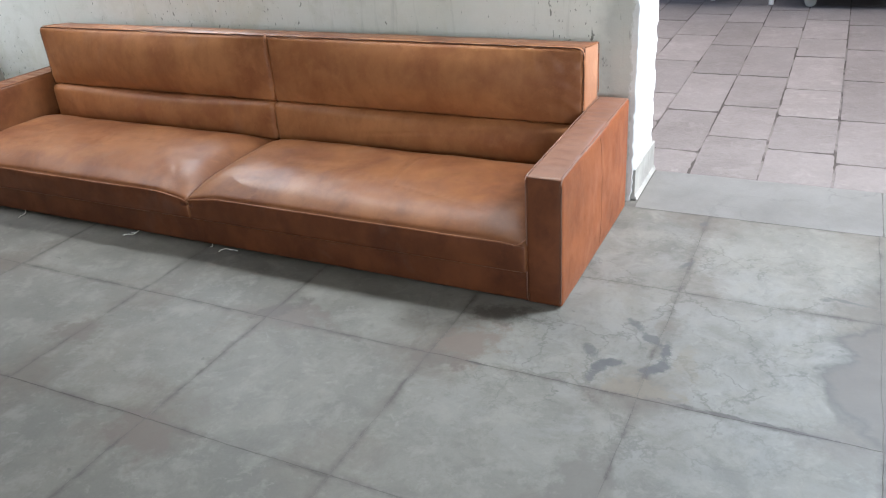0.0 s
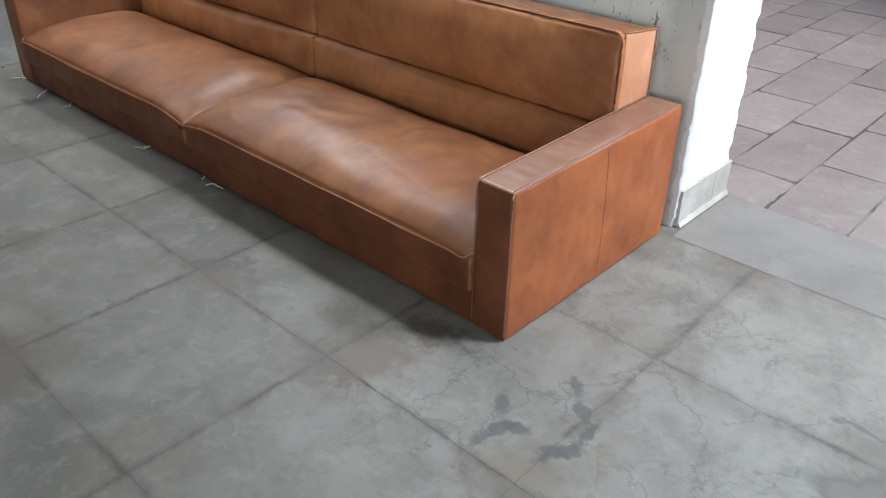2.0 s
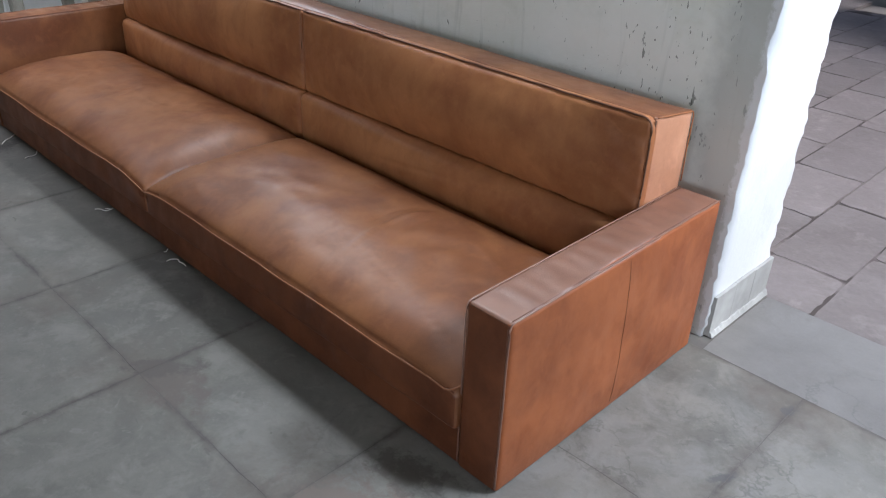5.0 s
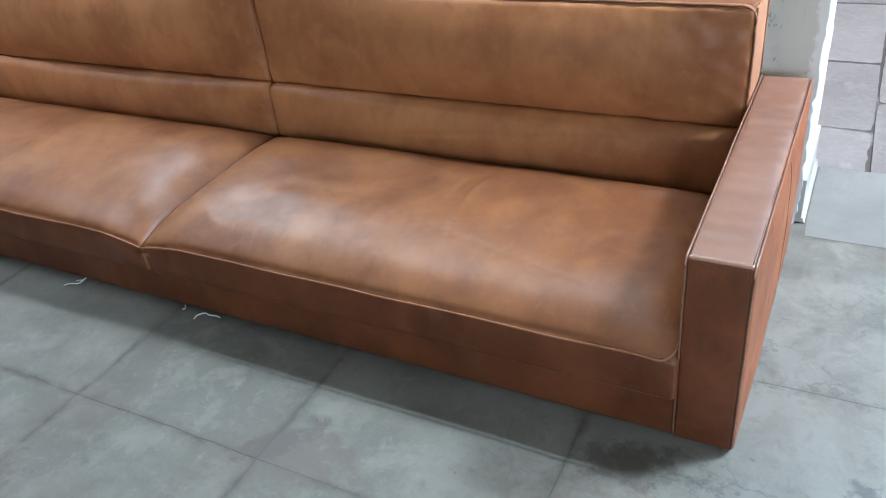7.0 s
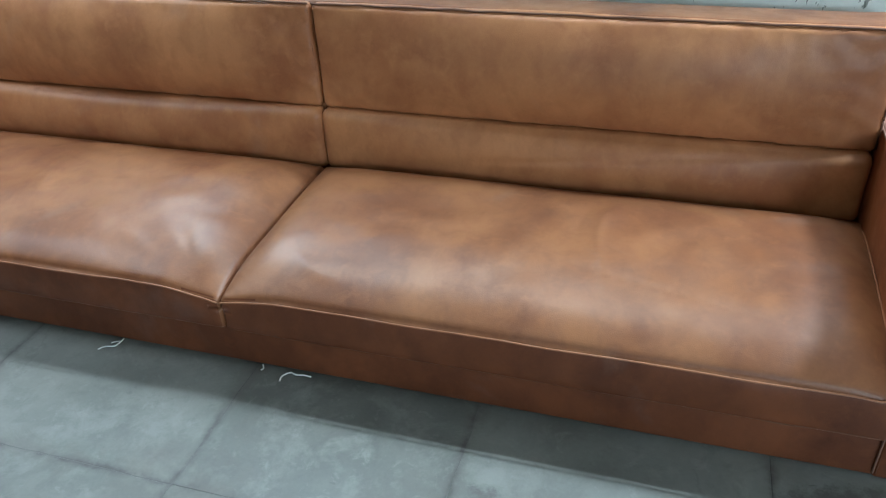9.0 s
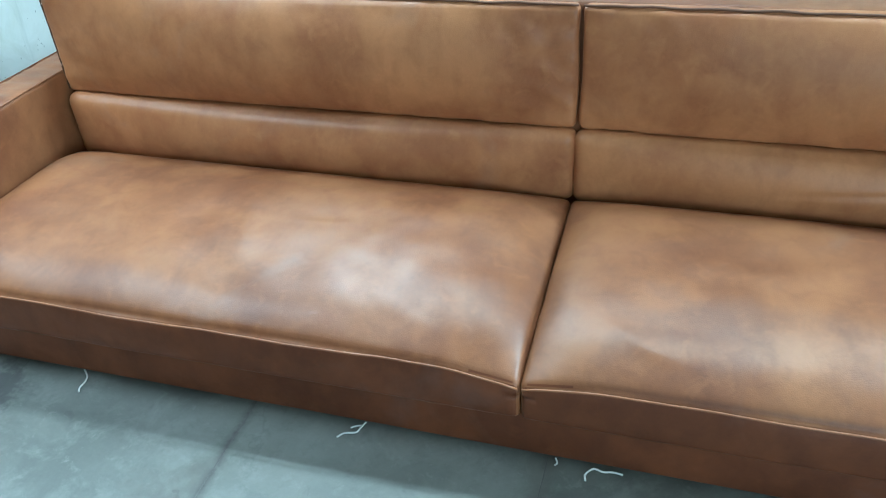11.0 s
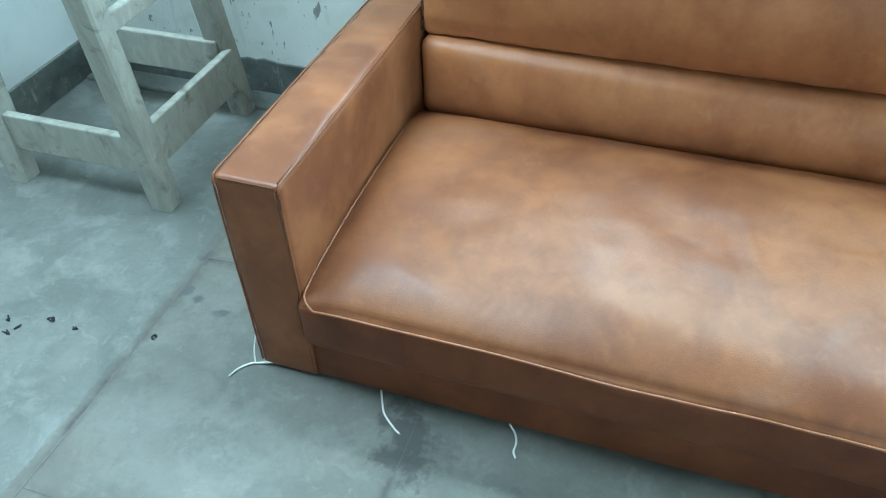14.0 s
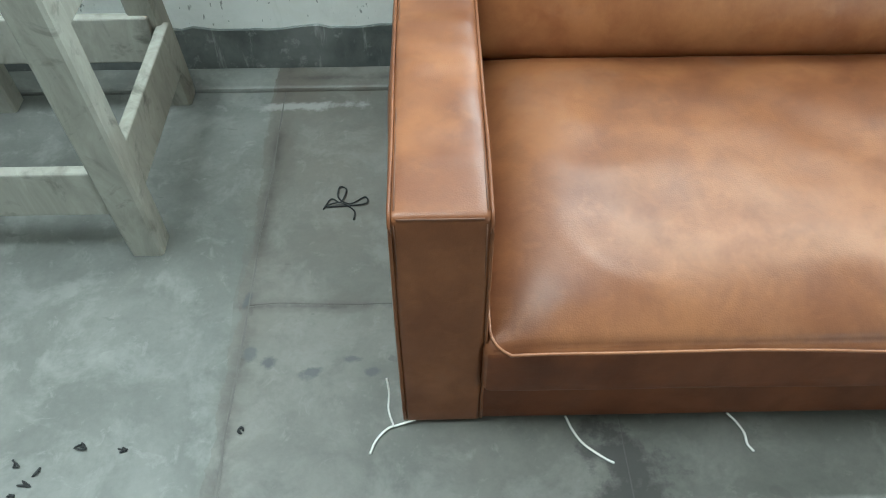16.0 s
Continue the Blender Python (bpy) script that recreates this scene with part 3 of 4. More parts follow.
def curve_line(knots, n=8):
    """A smooth line through knots."""
    k = [Vector(p) for p in knots]
    k = [2 * k[0] - k[1], *k, 2 * k[-1] - k[-2]]
    out = []
    for i in range(1, len(k) - 2):
        a, b, c, d = k[i - 1 : i + 3]
        for s in range(n):
            t = s / n
            out.append(0.5 * (2 * b + (c - a) * t + (2 * a - 5 * b + 4 * c - d) * t * t + (3 * b - a - 3 * c + d) * t**3))
    out.append(k[-2])
    return out


# ---- large structure ----
BACK_Y, BACK_T = 3.32, 0.40
JAMB_X, PIER_X = -0.755, -5.25


def wall_with_holes(name, xs, zs, holes, y0, y1, mat, rough_x=(), amp=0.0, along="x"):
    """A thick wall as one mesh: cells of a grid, some left open, with reveals round the openings."""
    bm = bmesh.new()
    nx, nz = len(xs) - 1, len(zs) - 1
    solid = lambda i, j: 0 <= i < nx and 0 <= j < nz and not any(a <= (xs[i] + xs[i + 1]) / 2 <= b and c <= (zs[j] + zs[j + 1]) / 2 <= d for a, b, c, d in holes)
    cache = {}

    def vert(i, j, y):
        if (i, j, y) not in cache:
            x, z = xs[i], zs[j]
            p = Vector((x, y, z))
            for rx, y_edge in rough_x:
                if abs(x - rx) < 0.012:
                    k = 1.0 if y == y_edge else 0.7
                    p.x -= k * amp * abs(noise.noise(Vector((z * 8, y, 0))) + 0.7 * noise.noise(Vector((z * 24, y, 3))))
                    p.y += 0.4 * k * amp * noise.noise(Vector((z * 14, y, 7)))
            if along == "y":
                p = Vector((p.y, p.x, p.z))
            cache[(i, j, y)] = bm.verts.new(p)
        return cache[(i, j, y)]

    for i in range(nx):
        for j in range(nz):
            if not solid(i, j):
                continue
            bm.faces.new([vert(*k, y0) for k in ((i, j), (i + 1, j), (i + 1, j + 1), (i, j + 1))])
            bm.faces.new([vert(*k, y1) for k in ((i, j + 1), (i + 1, j + 1), (i + 1, j), (i, j))])
            for di, dj, a, b in ((-1, 0, (i, j + 1), (i, j)), (1, 0, (i + 1, j), (i + 1, j + 1)), (0, -1, (i, j), (i + 1, j)), (0, 1, (i + 1, j + 1), (i, j + 1))):
                if not solid(i + di, j + dj):
                    bm.faces.new([vert(*b, y0), vert(*a, y0), vert(*a, y1), vert(*b, y1)])
    for rx, y_edge in rough_x:
        long = [e for e in bm.edges if all(abs(v.co.x - rx) < 0.05 for v in e.verts) and abs(e.verts[0].co.y - e.verts[1].co.y) > 0.3]
        fresh = bmesh.ops.subdivide_edges(bm, edges=long, cuts=7, use_grid_fill=True)["geom_inner"]
        for v in fresh:
            if isinstance(v, bmesh.types.BMVert):
                v.co.x = rx + 0.004 * noise.noise(Vector((v.co.y * 5, v.co.z * 4, 0)))
    bmesh.ops.recalc_face_normals(bm, faces=bm.faces)
    return tagged(part(name, bm, mat), kind="structure")


def spread(*stops):
    """Even steps between stops, as (from, to, step) triples."""
    out = []
    for a, b, step in stops:
        n = max(1, round((b - a) / step))
        out += [a + (b - a) * k / n for k in range(n)]
    return out + [stops[-1][1]]


DOOR_X1, DOOR_Z = 2.6, 2.9
zs = spread((-0.06, WIN_Z0, 0.022), (WIN_Z0, WIN_Z1, 0.03), (WIN_Z1, 2.3, 0.05), (2.3, 2.62, 0.05), (2.62, DOOR_Z, 0.05), (DOOR_Z, CEIL, 0.2))
xs = spread((-5.65, VENT_X0, 0.3), (VENT_X0, WIN_X0, 0.3), (WIN_X0, WIN_X1, 0.25), (WIN_X1, VENT_X1, 0.2), (VENT_X1, -0.79, 0.2), (-0.79, JAMB_X, 0.035), (JAMB_X, DOOR_X1, 0.25), (DOOR_X1, 3.4, 0.4))
back_wall = wall_with_holes("wall_back", xs, zs, [(WIN_X0, WIN_X1, WIN_Z0, WIN_Z1), (VENT_X0, VENT_X1, 2.3, 2.62), (JAMB_X, DOOR_X1, -0.1, DOOR_Z)], BACK_Y, BACK_Y + BACK_T, BACK_PLASTER, [(JAMB_X, BACK_Y)], 0.022)
tagged(back_wall, "thick whitewashed plaster wall with flaking spots behind the sofa", "wall")

# limewash on the reveal of the doorway
back_wall.data.materials.append(LIME)
for f in back_wall.data.polygons:
    if f.normal.x > 0.4 and abs(f.center.x - JAMB_X) < 0.06:
        f.material_index = 1
        f.use_smooth = True

pier = wall_with_holes("wall_pier", spread((2.86, BACK_Y + BACK_T, 0.1)), spread((-0.06, CEIL, 0.15)), [], -5.65, PIER_X, PIER_WASH, along="y")
tagged(pier, "bright whitewashed side wall beside the wooden stand", "wall")
# Front and right walls are unseen; their openings are added for fill.
for name, y0, y1, x0, x1, hole in (
    ("wall_front", -3.2, -3.0, -10.2, 3.4, (0.3, 2.5, 1.05, 2.45)),
    ("wall_far_left", 7.6, 7.8, -10.2, -5.25, None),
):
    tagged(wall_with_holes(name, spread((x0, 0.3, 0.8), (0.3, 2.5, 0.6), (2.5, x1, 0.8)) if hole else [x0, x1], [-0.06, 1.05, 2.45, CEIL], [hole] if hole else [], y0, y1, PLASTER), "whitewashed plaster wall", "wall")
tagged(wall_with_holes("wall_right", [-3.2, -1.3, 0.5, BACK_Y + BACK_T], [-0.06, 1.05, 2.4, CEIL], [(-1.3, 0.5, 1.05, 2.4)], 3.0, 3.2, PLASTER, along="y"), "whitewashed plaster wall", "wall")
tagged(wall_with_holes("wall_left", [-3.2, 7.8], [-0.06, CEIL], [], -10.4, -10.2, PLASTER, along="y"), "whitewashed plaster wall", "wall")
# The ceiling is unseen; this hole only lets the overhead fill in.
FILL_X0, FILL_X1, FILL_Y0, FILL_Y1 = -6.1, -4.1, 1.66, 2.74
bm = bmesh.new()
for x0, x1, y0, y1 in ((-10.4, 3.4, -3.2, FILL_Y0), (-10.4, 3.4, FILL_Y1, BACK_Y + BACK_T), (-10.4, FILL_X0, FILL_Y0, FILL_Y1), (FILL_X1, 3.4, FILL_Y0, FILL_Y1)):
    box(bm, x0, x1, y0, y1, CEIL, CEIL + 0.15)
tagged(part("ceiling", bm, PLASTER), "plain whitewashed ceiling slab with an opening added for fill light", "ceiling", kind="structure")
tagged(part("ceiling_bay", boxed(-10.4, -5.25, BACK_Y + BACK_T, 7.8, CEIL, CEIL + 0.15), PLASTER), "plain whitewashed ceiling slab", "ceiling", kind="structure")

# skirtings and the low cement ledge along the wall
bm = bmesh.new()
n = 150
rows = []
for k in range(n + 1):
    x = PIER_X + 0.03 + (JAMB_X - 0.05 - PIER_X - 0.03) * k / n
    top = 0.118 + 0.009 * noise.noise(Vector((x * 3, 0, 5))) + 0.009 * noise.noise(Vector((x * 11, 0, 2))) + 0.006 * noise.noise(Vector((x * 31, 0, 8)))
    rows.append([bm.verts.new(p) for p in ((x, BACK_Y + 0.02, 0.0), (x, BACK_Y - 0.008, 0.0), (x, BACK_Y - 0.006, top), (x, BACK_Y + 0.02, top + 0.008))])
for a, b in zip(rows, rows[1:]):
    for k in range(3):
        bm.faces.new((a[k], b[k], b[k + 1], a[k + 1]))
bmesh.ops.recalc_face_normals(bm, faces=bm.faces)
tagged(part("baseboard", bm, SKIRTING), "dark stained cement skirting with a broken top edge", "skirting", kind="structure")
tagged(part("baseboard_pier", boxed(PIER_X - 0.02, PIER_X + 0.009, 2.86, BACK_Y - 0.01, 0.0, 0.122, 0.004), SKIRTING), "dark grey cement skirting", "skirting", kind="structure")
tagged(part("trim_ledge", boxed(PIER_X + 0.012, -4.13, 3.225, BACK_Y - 0.009, -0.02, 0.012, 0.008), STONE), "pale cement ledge along the foot of the wall", "ledge", kind="structure")

# cement skirting round the doorway reveal
jamb = thing("baseboard_jamb", (JAMB_X, 3.52, 0), "pale cement skirting tiles on the doorway reveal", "skirting", kind="structure")
for k in range(3):
    y0 = BACK_Y + 0.012 + k * 0.1330
    part("tile", boxed(JAMB_X - 0.01, JAMB_X + 0.011 + 0.0006 * math.sin(k * 5.0), y0, y0 + 0.1326, 0.004, 0.150 + 0.0015 * math.sin(k * 2.1), 0.002), PALE_CEMENT, jamb)
bm = bmesh.new()
smear = []
for k in range(33):
    y = BACK_Y + 0.014 + 0.396 * k / 32
    h = 0.022 + 0.016 * noise.noise(Vector((y * 30, 0, 4))) + 0.008 * noise.noise(Vector((y * 90, 0, 9)))
    smear.append([bm.verts.new(p) for p in ((JAMB_X + 0.008, y, h), (JAMB_X + 0.0150, y, h - 0.003), (JAMB_X + 0.022, y, 0.003), (JAMB_X + 0.008, y, 0.003))])
for a, b in zip(smear, smear[1:]):
    for k in range(4):
        bm.faces.new((a[k], b[k], b[(k + 1) % 4], a[(k + 1) % 4]))
bm.faces.new(smear[0][::-1])
bm.faces.new(smear[-1])
bmesh.ops.recalc_face_normals(bm, faces=bm.faces)
part("lime_smear", bm, PALE_CEMENT, jamb, "pale lime mortar run along the foot of the tiles")

# ---- window above the sofa: a bare opening with a rough sill ----
bm = bmesh.new()
cols = 14
grid = []
for k in range(cols + 1):
    x = WIN_X0 + 0.002 + (WIN_X1 - WIN_X0 - 0.004) * k / cols
    row = []
    for i in range(6):
        y = BACK_Y + 0.003 + (BACK_T - 0.006) * i / 5
        row.append(bm.verts.new((x, y, WIN_Z0 + 0.006 + 0.012 * i / 5 + 0.006 * noise.noise(Vector((x * 7, y * 9, 1.0))))))
    low = [bm.verts.new((x, y, WIN_Z0 - 0.003)) for y in (BACK_Y + BACK_T - 0.003, BACK_Y + 0.003)]
    grid.append(row + low)
for a, b in zip(grid, grid[1:]):
    for i in range(8):
        bm.faces.new((a[i], b[i], b[(i + 1) % 8], a[(i + 1) % 8]))
bm.faces.new(grid[0][::-1])
bm.faces.new(grid[-1])
bmesh.ops.recalc_face_normals(bm, faces=bm.faces)
window = thing("window_1", ((WIN_X0 + WIN_X1) / 2, 3.5, WIN_Z0), "bare unglazed window opening with a rough grey cement sill", "window", kind="structure")
part("window_sill", bm, CEMENT, window, "", True)

# ---- courtyard beyond the doorway ----
tagged(part("ground", boxed(-60, 60, BACK_Y + BACK_T - 0.02, 80, -0.30, -0.045), DUST), "dusty earth and cement ground under the paving", "ground", kind="structure")
tagged(part("wall_courtyard", boxed(-14, -2.1, 9.75, 10.05, -0.05, 2.4, 0.01), PLASTER), "pale plastered wall across the courtyard", "wall", kind="structure")
tagged(part("baseboard_courtyard", boxed(-14, -2.1, 9.70, 9.752, -0.05, 0.30, 0.01), CEMENT), "dark damp band at the foot of the courtyard wall", "skirting", kind="structure")
tagged(part("wall_shed", boxed(-2.05, 6.0, 9.2, 9.4, -0.05, 3.0, 0.01), CEMENT), "dark grey cement wall of a shed", "wall", kind="structure")
# Shed roof is out of view, added to shade the yard's far end.
tagged(part("ceiling_shed", boxed(-2.05, 6.0, 8.3, 9.45, 2.3, 2.4, 0.01), CEMENT), "grey shed roof slab, out of view, added for shade", "roof", kind="structure")


# ---- sofa ----
SX0, SX1, SY0, SY1 = -4.097, -0.765, 2.335, 3.245
ARM_W, ARM_H = 0.132, 0.506
MID = (SX0 + SX1) / 2


def sofa():
    s = thing("sofa", (MID, 2.8, 0), "long low two-seat sofa in hand-rubbed tan brown leather against the wall", "sofa")
    part("base", soft_box(SX0 + ARM_W - 0.01, SX1 - ARM_W + 0.01, SY0 + 0.004, 3.16, 0.006, 0.136, 0.010, {"-y": 0.004}, (60, 6, 4), 0.004), LEATHER_SHADED, s, "plain front rail in darker tan leather, deepened for shade", True)
    back = part("back_frame", soft_box(SX0 + ARM_W + 0.006, SX1 - ARM_W - 0.006, 3.045, 3.246, 0.02, 0.757, 0.012, {"+z": 0.006, "+x": 0.004, "-x": 0.004}, (60, 5, 10), 0.004, 0.0, 4.0, lambda q, w, k: Vector((q.x, q.y, q.z - max(0, q.z - 0.3) / 0.07 * 0.026 * (q.y / 0.2 + 0.5) + 0.010 * max(0.0, (abs(q.x) - 1.50) / 0.03) ** 2 * max(0.0, q.y / 0.1))) if q.z > 0.3 else q), LEATHER, s, "", True)

    # End faces carry the doorway's light as a paler colour.
    back.data.materials.append(LEATHER_CAP_LIT)
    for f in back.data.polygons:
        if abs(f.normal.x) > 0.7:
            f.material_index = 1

    def tuck(q, win, key):
        """Short creases across the slack hide on top of an armrest."""
        if key == "+z":
            q.z += win * 0.011 * noise.noise(Vector((q.x * 7, q.y * 24, 3.0))) * (0.5 + 0.9 * max(0.0, q.y))
        return q

    def slope(q, win, key):
        """The armrest nearer the doorway sinks a little towards its front."""
        q = tuck(q, win, key)
        if q.z > 0:
            q.z -= q.z / 0.251 * (0.001 + 0.010 * (0.5 - q.y / 0.91))
        return q

    for sign, x0 in ((-1, SX0), (1, SX1 - ARM_W)):
        x1 = x0 + ARM_W
        low = 0.011 if sign > 0 else 0.0
        out = "+x" if sign > 0 else "-x"
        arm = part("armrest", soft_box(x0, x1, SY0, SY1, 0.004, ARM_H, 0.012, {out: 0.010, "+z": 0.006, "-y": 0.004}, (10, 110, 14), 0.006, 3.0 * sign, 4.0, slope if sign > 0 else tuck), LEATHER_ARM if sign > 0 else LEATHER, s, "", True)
        # Fronts take shaded copies and the right top a sheen copy, by face direction.
        arm.data.materials.append(LEATHER_SHADED if sign > 0 else LEATHER_FRONT_SHADE)
        arm.data.materials.append(LEATHER_TOP_SHEEN if sign > 0 else LEATHER)
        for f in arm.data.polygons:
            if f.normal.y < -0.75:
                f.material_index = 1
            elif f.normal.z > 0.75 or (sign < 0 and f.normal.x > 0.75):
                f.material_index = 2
        bm = bmesh.new()
        for x in (x0 + 0.003, x1 - 0.003):
            a = 0.004 if x < (x0 + x1) / 2 else -0.004
            top = ARM_H + 0.001
            tube(bm, wavy((x, SY1 - 0.01, top), (x, SY0 + 0.014, top - low), 26, 0.0016, x) + [Vector((x, SY0 + 0.004, top - low - 0.004)), Vector((x, SY0 - 0.001, top - low - 0.016))] + wavy((x, SY0 - 0.001, top - low - 0.03), (x, SY0 - 0.001, 0.02), 14, 0.0012, x + 5), 0.0024, 7)
        part("piping", bm, LEATHER_TOP_SHEEN if sign > 0 else LEATHER_FRONT_SHADE, arm, "raised leather piping along the armrest edges", True)
        bm = bmesh.new()
        tube(bm, wavy((x0 + 0.012, SY0 + 0.001, ARM_H - low - 0.004), (x1 - 0.012, SY0 + 0.001, ARM_H - low - 0.004), 8, 0.0015, 9), 0.0014, 5)
        for x in (x0 + 0.009, x1 - 0.009):
            tube(bm, wavy((x, SY1 - 0.02, ARM_H + 0.0005), (x, SY0 + 0.012, ARM_H - low + 0.0005), 20, 0.0012, x * 3), 0.0011, 5)
            tube(bm, wavy((x, SY0 - 0.0005, ARM_H - low - 0.012), (x, SY0 - 0.0005, 0.02), 12, 0.0012, x * 2), 0.0011, 5)
        ridge = []
        for k in range(18):
            y, z = 2.785 + 0.001 * k, ARM_H - 0.020 - 0.0272 * k
            skin = max(sign * v.co.x for v in arm.data.vertices if abs(v.co.y - y) < 0.02 and abs(v.co.z - z) < 0.02)
            ridge.append((sign * (skin + 0.0004), y, z))
        tube(bm, ridge, 0.0006, 5)
        part("seam", bm, SEAM, arm, "dark stitched seam", True)
    # feet: dark glides under the front corners
    for x in (SX0 + 0.03, SX1 - 0.03):
        for y in (SY0 + 0.03, SY1 - 0.04):
            part("foot", boxed(x - 0.018, x + 0.018, y - 0.018, y + 0.018, 0.0, 0.012, 0.003), RUBBER, s, "dark plastic glide")

    gap = 0.0015
    for sign in (-1, 1):
        x0, x1 = (SX0 + ARM_W + 0.004, MID - gap / 2) if sign < 0 else (MID + gap / 2, SX1 - ARM_W - 0.004)
        press_in = 0.010  # the foam pushes the outer edge against the armrest
        s0, s1 = (x0 - press_in, x1) if sign < 0 else (x0, x1 + press_in)
        # seat cushion: crowned top, pulled in at the corners
        def pull(q, win, key, hx=(s1 - s0) / 2, side=sign):
            if q.z > 0.02:
                inner = q.x * side < 0
                ex = max(0.0, abs(q.x) / hx - (0.78 if inner else 0.88)) / (0.22 if inner else 0.12)
                ey = max(0.0, -q.y / 0.335 - (0.55 if inner else 0.80)) / (0.45 if inner else 0.20)
                q.z -= (0.024 if inner else 0.014) * min(ex, 1) * min(ey, 1) ** 1.5
                # fuller towards the back, most of all beside the far armrest
                rear = max(0.0, min(1.0, (q.y + 0.20) / 0.40))
                outer = max(0.0, min(1.0, (q.x * side / hx - 0.45) / 0.5))
                q.z += rear * 0.010 + (0.014 if side < 0 else 0.006) * outer * outer * (3 - 2 * outer) * max(0.0, math.sin(math.pi * (q.y + 0.335) / 0.67)) ** 0.8
            return q

        bm = soft_box(s0, s1, SY0 - 0.020, 2.985, 0.128, 0.251, 0.014, {"+z": 0.064, "-y": 0.006}, (200, 90, 5), 0.009, 5.0 * sign, (14.0, 4.0, 4.0), pull)
        # creases and slack folds of the hide: (line, height, half width)
        folds = (
            (
                ([(-1.500, 2.87), (-1.540, 2.74), (-1.535, 2.62), (-1.500, 2.46)], 0.0046, 0.011),
                ([(-1.560, 2.85), (-1.595, 2.72), (-1.575, 2.62)], -0.0036, 0.013),
                ([(-1.455, 2.86), (-1.475, 2.75), (-1.455, 2.66)], -0.0024, 0.014),
                ([(-1.80, 2.59), (-1.46, 2.51), (-1.20, 2.455), (-0.93, 2.38)], -0.0014, 0.010),
                ([(-1.30, 2.80), (-1.16, 2.74), (-1.05, 2.70)], 0.0018, 0.016),
                ([(-2.28, 2.46), (-2.20, 2.40), (-2.10, 2.37)], 0.0022, 0.014),
            )
            if sign > 0
            else (
                ([(-3.21, 2.74), (-3.185, 2.64), (-3.13, 2.50)], 0.0017, 0.011),
                ([(-3.24, 2.72), (-3.22, 2.62), (-3.17, 2.50)], -0.0016, 0.014),
                ([(-3.16, 2.67), (-3.02, 2.665), (-2.90, 2.68)], 0.0012, 0.012),
                ([(-3.40, 2.66), (-3.29, 2.62), (-3.20, 2.56)], -0.0010, 0.012),
                ([(-3.37, 2.50), (-3.28, 2.47), (-3.20, 2.47)], 0.0012, 0.012),
                ([(-2.80, 2.46), (-2.69, 2.40), (-2.60, 2.36)], 0.0018, 0.018),
                ([(-2.66, 2.52), (-2.58, 2.44), (-2.53, 2.37)], -0.0018, 0.016),
                ([(-3.86, 2.50), (-3.80, 2.42), (-3.72, 2.38)], 0.0016, 0.015),
            )
        )
        for line, high, half in folds:
            pts = [p.to_2d() for p in curve_line([(*p, 0) for p in line], 8)]
            lo = Vector((min(p.x for p in pts), min(p.y for p in pts)))
            hi = Vector((max(p.x for p in pts), max(p.y for p in pts)))
            for v in bm.verts:
                if v.co.z > 0.24 and lo.x - 0.05 < v.co.x < hi.x + 0.05 and lo.y - 0.05 < v.co.y < hi.y + 0.05:
                    k = min(range(len(pts)), key=lambda i: (pts[i] - v.co.to_2d()).length_squared)
                    ends = min(1.0, (min(k, len(pts) - 1 - k) + 1) / 7)
                    v.co.z += high * ends * math.exp(-((pts[k] - v.co.to_2d()).length / half) ** 2)
        cushion = part("seat_cushion", bm, LEATHER, s, "", True)
        # Front faces get the darkened copy, so their shade is in the colour.
        cushion.data.materials.append(LEATHER_SHADED)
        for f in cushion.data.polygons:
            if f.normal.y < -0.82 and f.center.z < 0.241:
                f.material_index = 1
        yf, yr = SY0 - 0.0205, 2.93
        r = 0.03
        xo, xi = (x0 - 0.0005, x1 - 0.004) if sign < 0 else (x1 + 0.0005, x0 + 0.004)
        lip = [v.co for v in cushion.data.vertices if v.co.y < yf + 0.016 and v.co.z > 0.19]
        front = []
        for k in range(61):
            px = xo - sign * r + (xi - xo + sign * r) * k / 60
            edge = max((q for q in lip if abs(q.x - px) < 0.014), key=lambda q: q.z - q.y)
            face = min((q.y for q in lip if abs(q.x - px) < 0.014), default=yf)
            front.append(Vector((px, face - 0.0012, edge.z - 0.0105)))
        front = [front[0]] + [(a + b + c) / 3 for a, b, c in zip(front, front[1:], front[2:])] + [front[-1]]
        rim = [v.co for v in cushion.data.vertices if abs(v.co.x - xo) < 0.012 and v.co.z > 0.2]
        loop = []
        for k in range(23):
            py = yr + (yf + r - yr) * k / 22
            loop.append(Vector((xo, py, max(q.z for q in rim if abs(q.y - py) < 0.014) - 0.0035)))
        loop = [loop[0]] + [(a + b + c) / 3 for a, b, c in zip(loop, loop[1:], loop[2:])] + [loop[-1]]
        z0 = loop[-1].z
        loop += [Vector((xo - sign * r * (1 - math.cos(a)), yf + r * (1 - math.sin(a)), z0 + (front[0].z - z0) * math.sin(a) ** 2)) for a in (0.4, 0.8, 1.2)]
        loop += front
        part("piping", tube(bmesh.new(), loop, 0.0024, 7), PIPING, cushion, "raised piping along the cushion edge", True)
        seam = tube(bmesh.new(), wavy((x0 + 0.01, SY0 - 0.0195, 0.137), (x1 - 0.01, SY0 - 0.0195, 0.137), 40, 0.003, 15 + sign), 0.0012, 5)
        part("seam", seam, SEAM, cushion, "dark stitched seam", True)

        # lower back roll, the nearer one with a long slanting crease
        def press(q, win, key, mx=(x0 + x1) / 2, side=sign):
            if side > 0 and key == "-y":
                off = (q.z + 0.341) - (0.335 + 0.105 * (q.x + mx + 2.0))
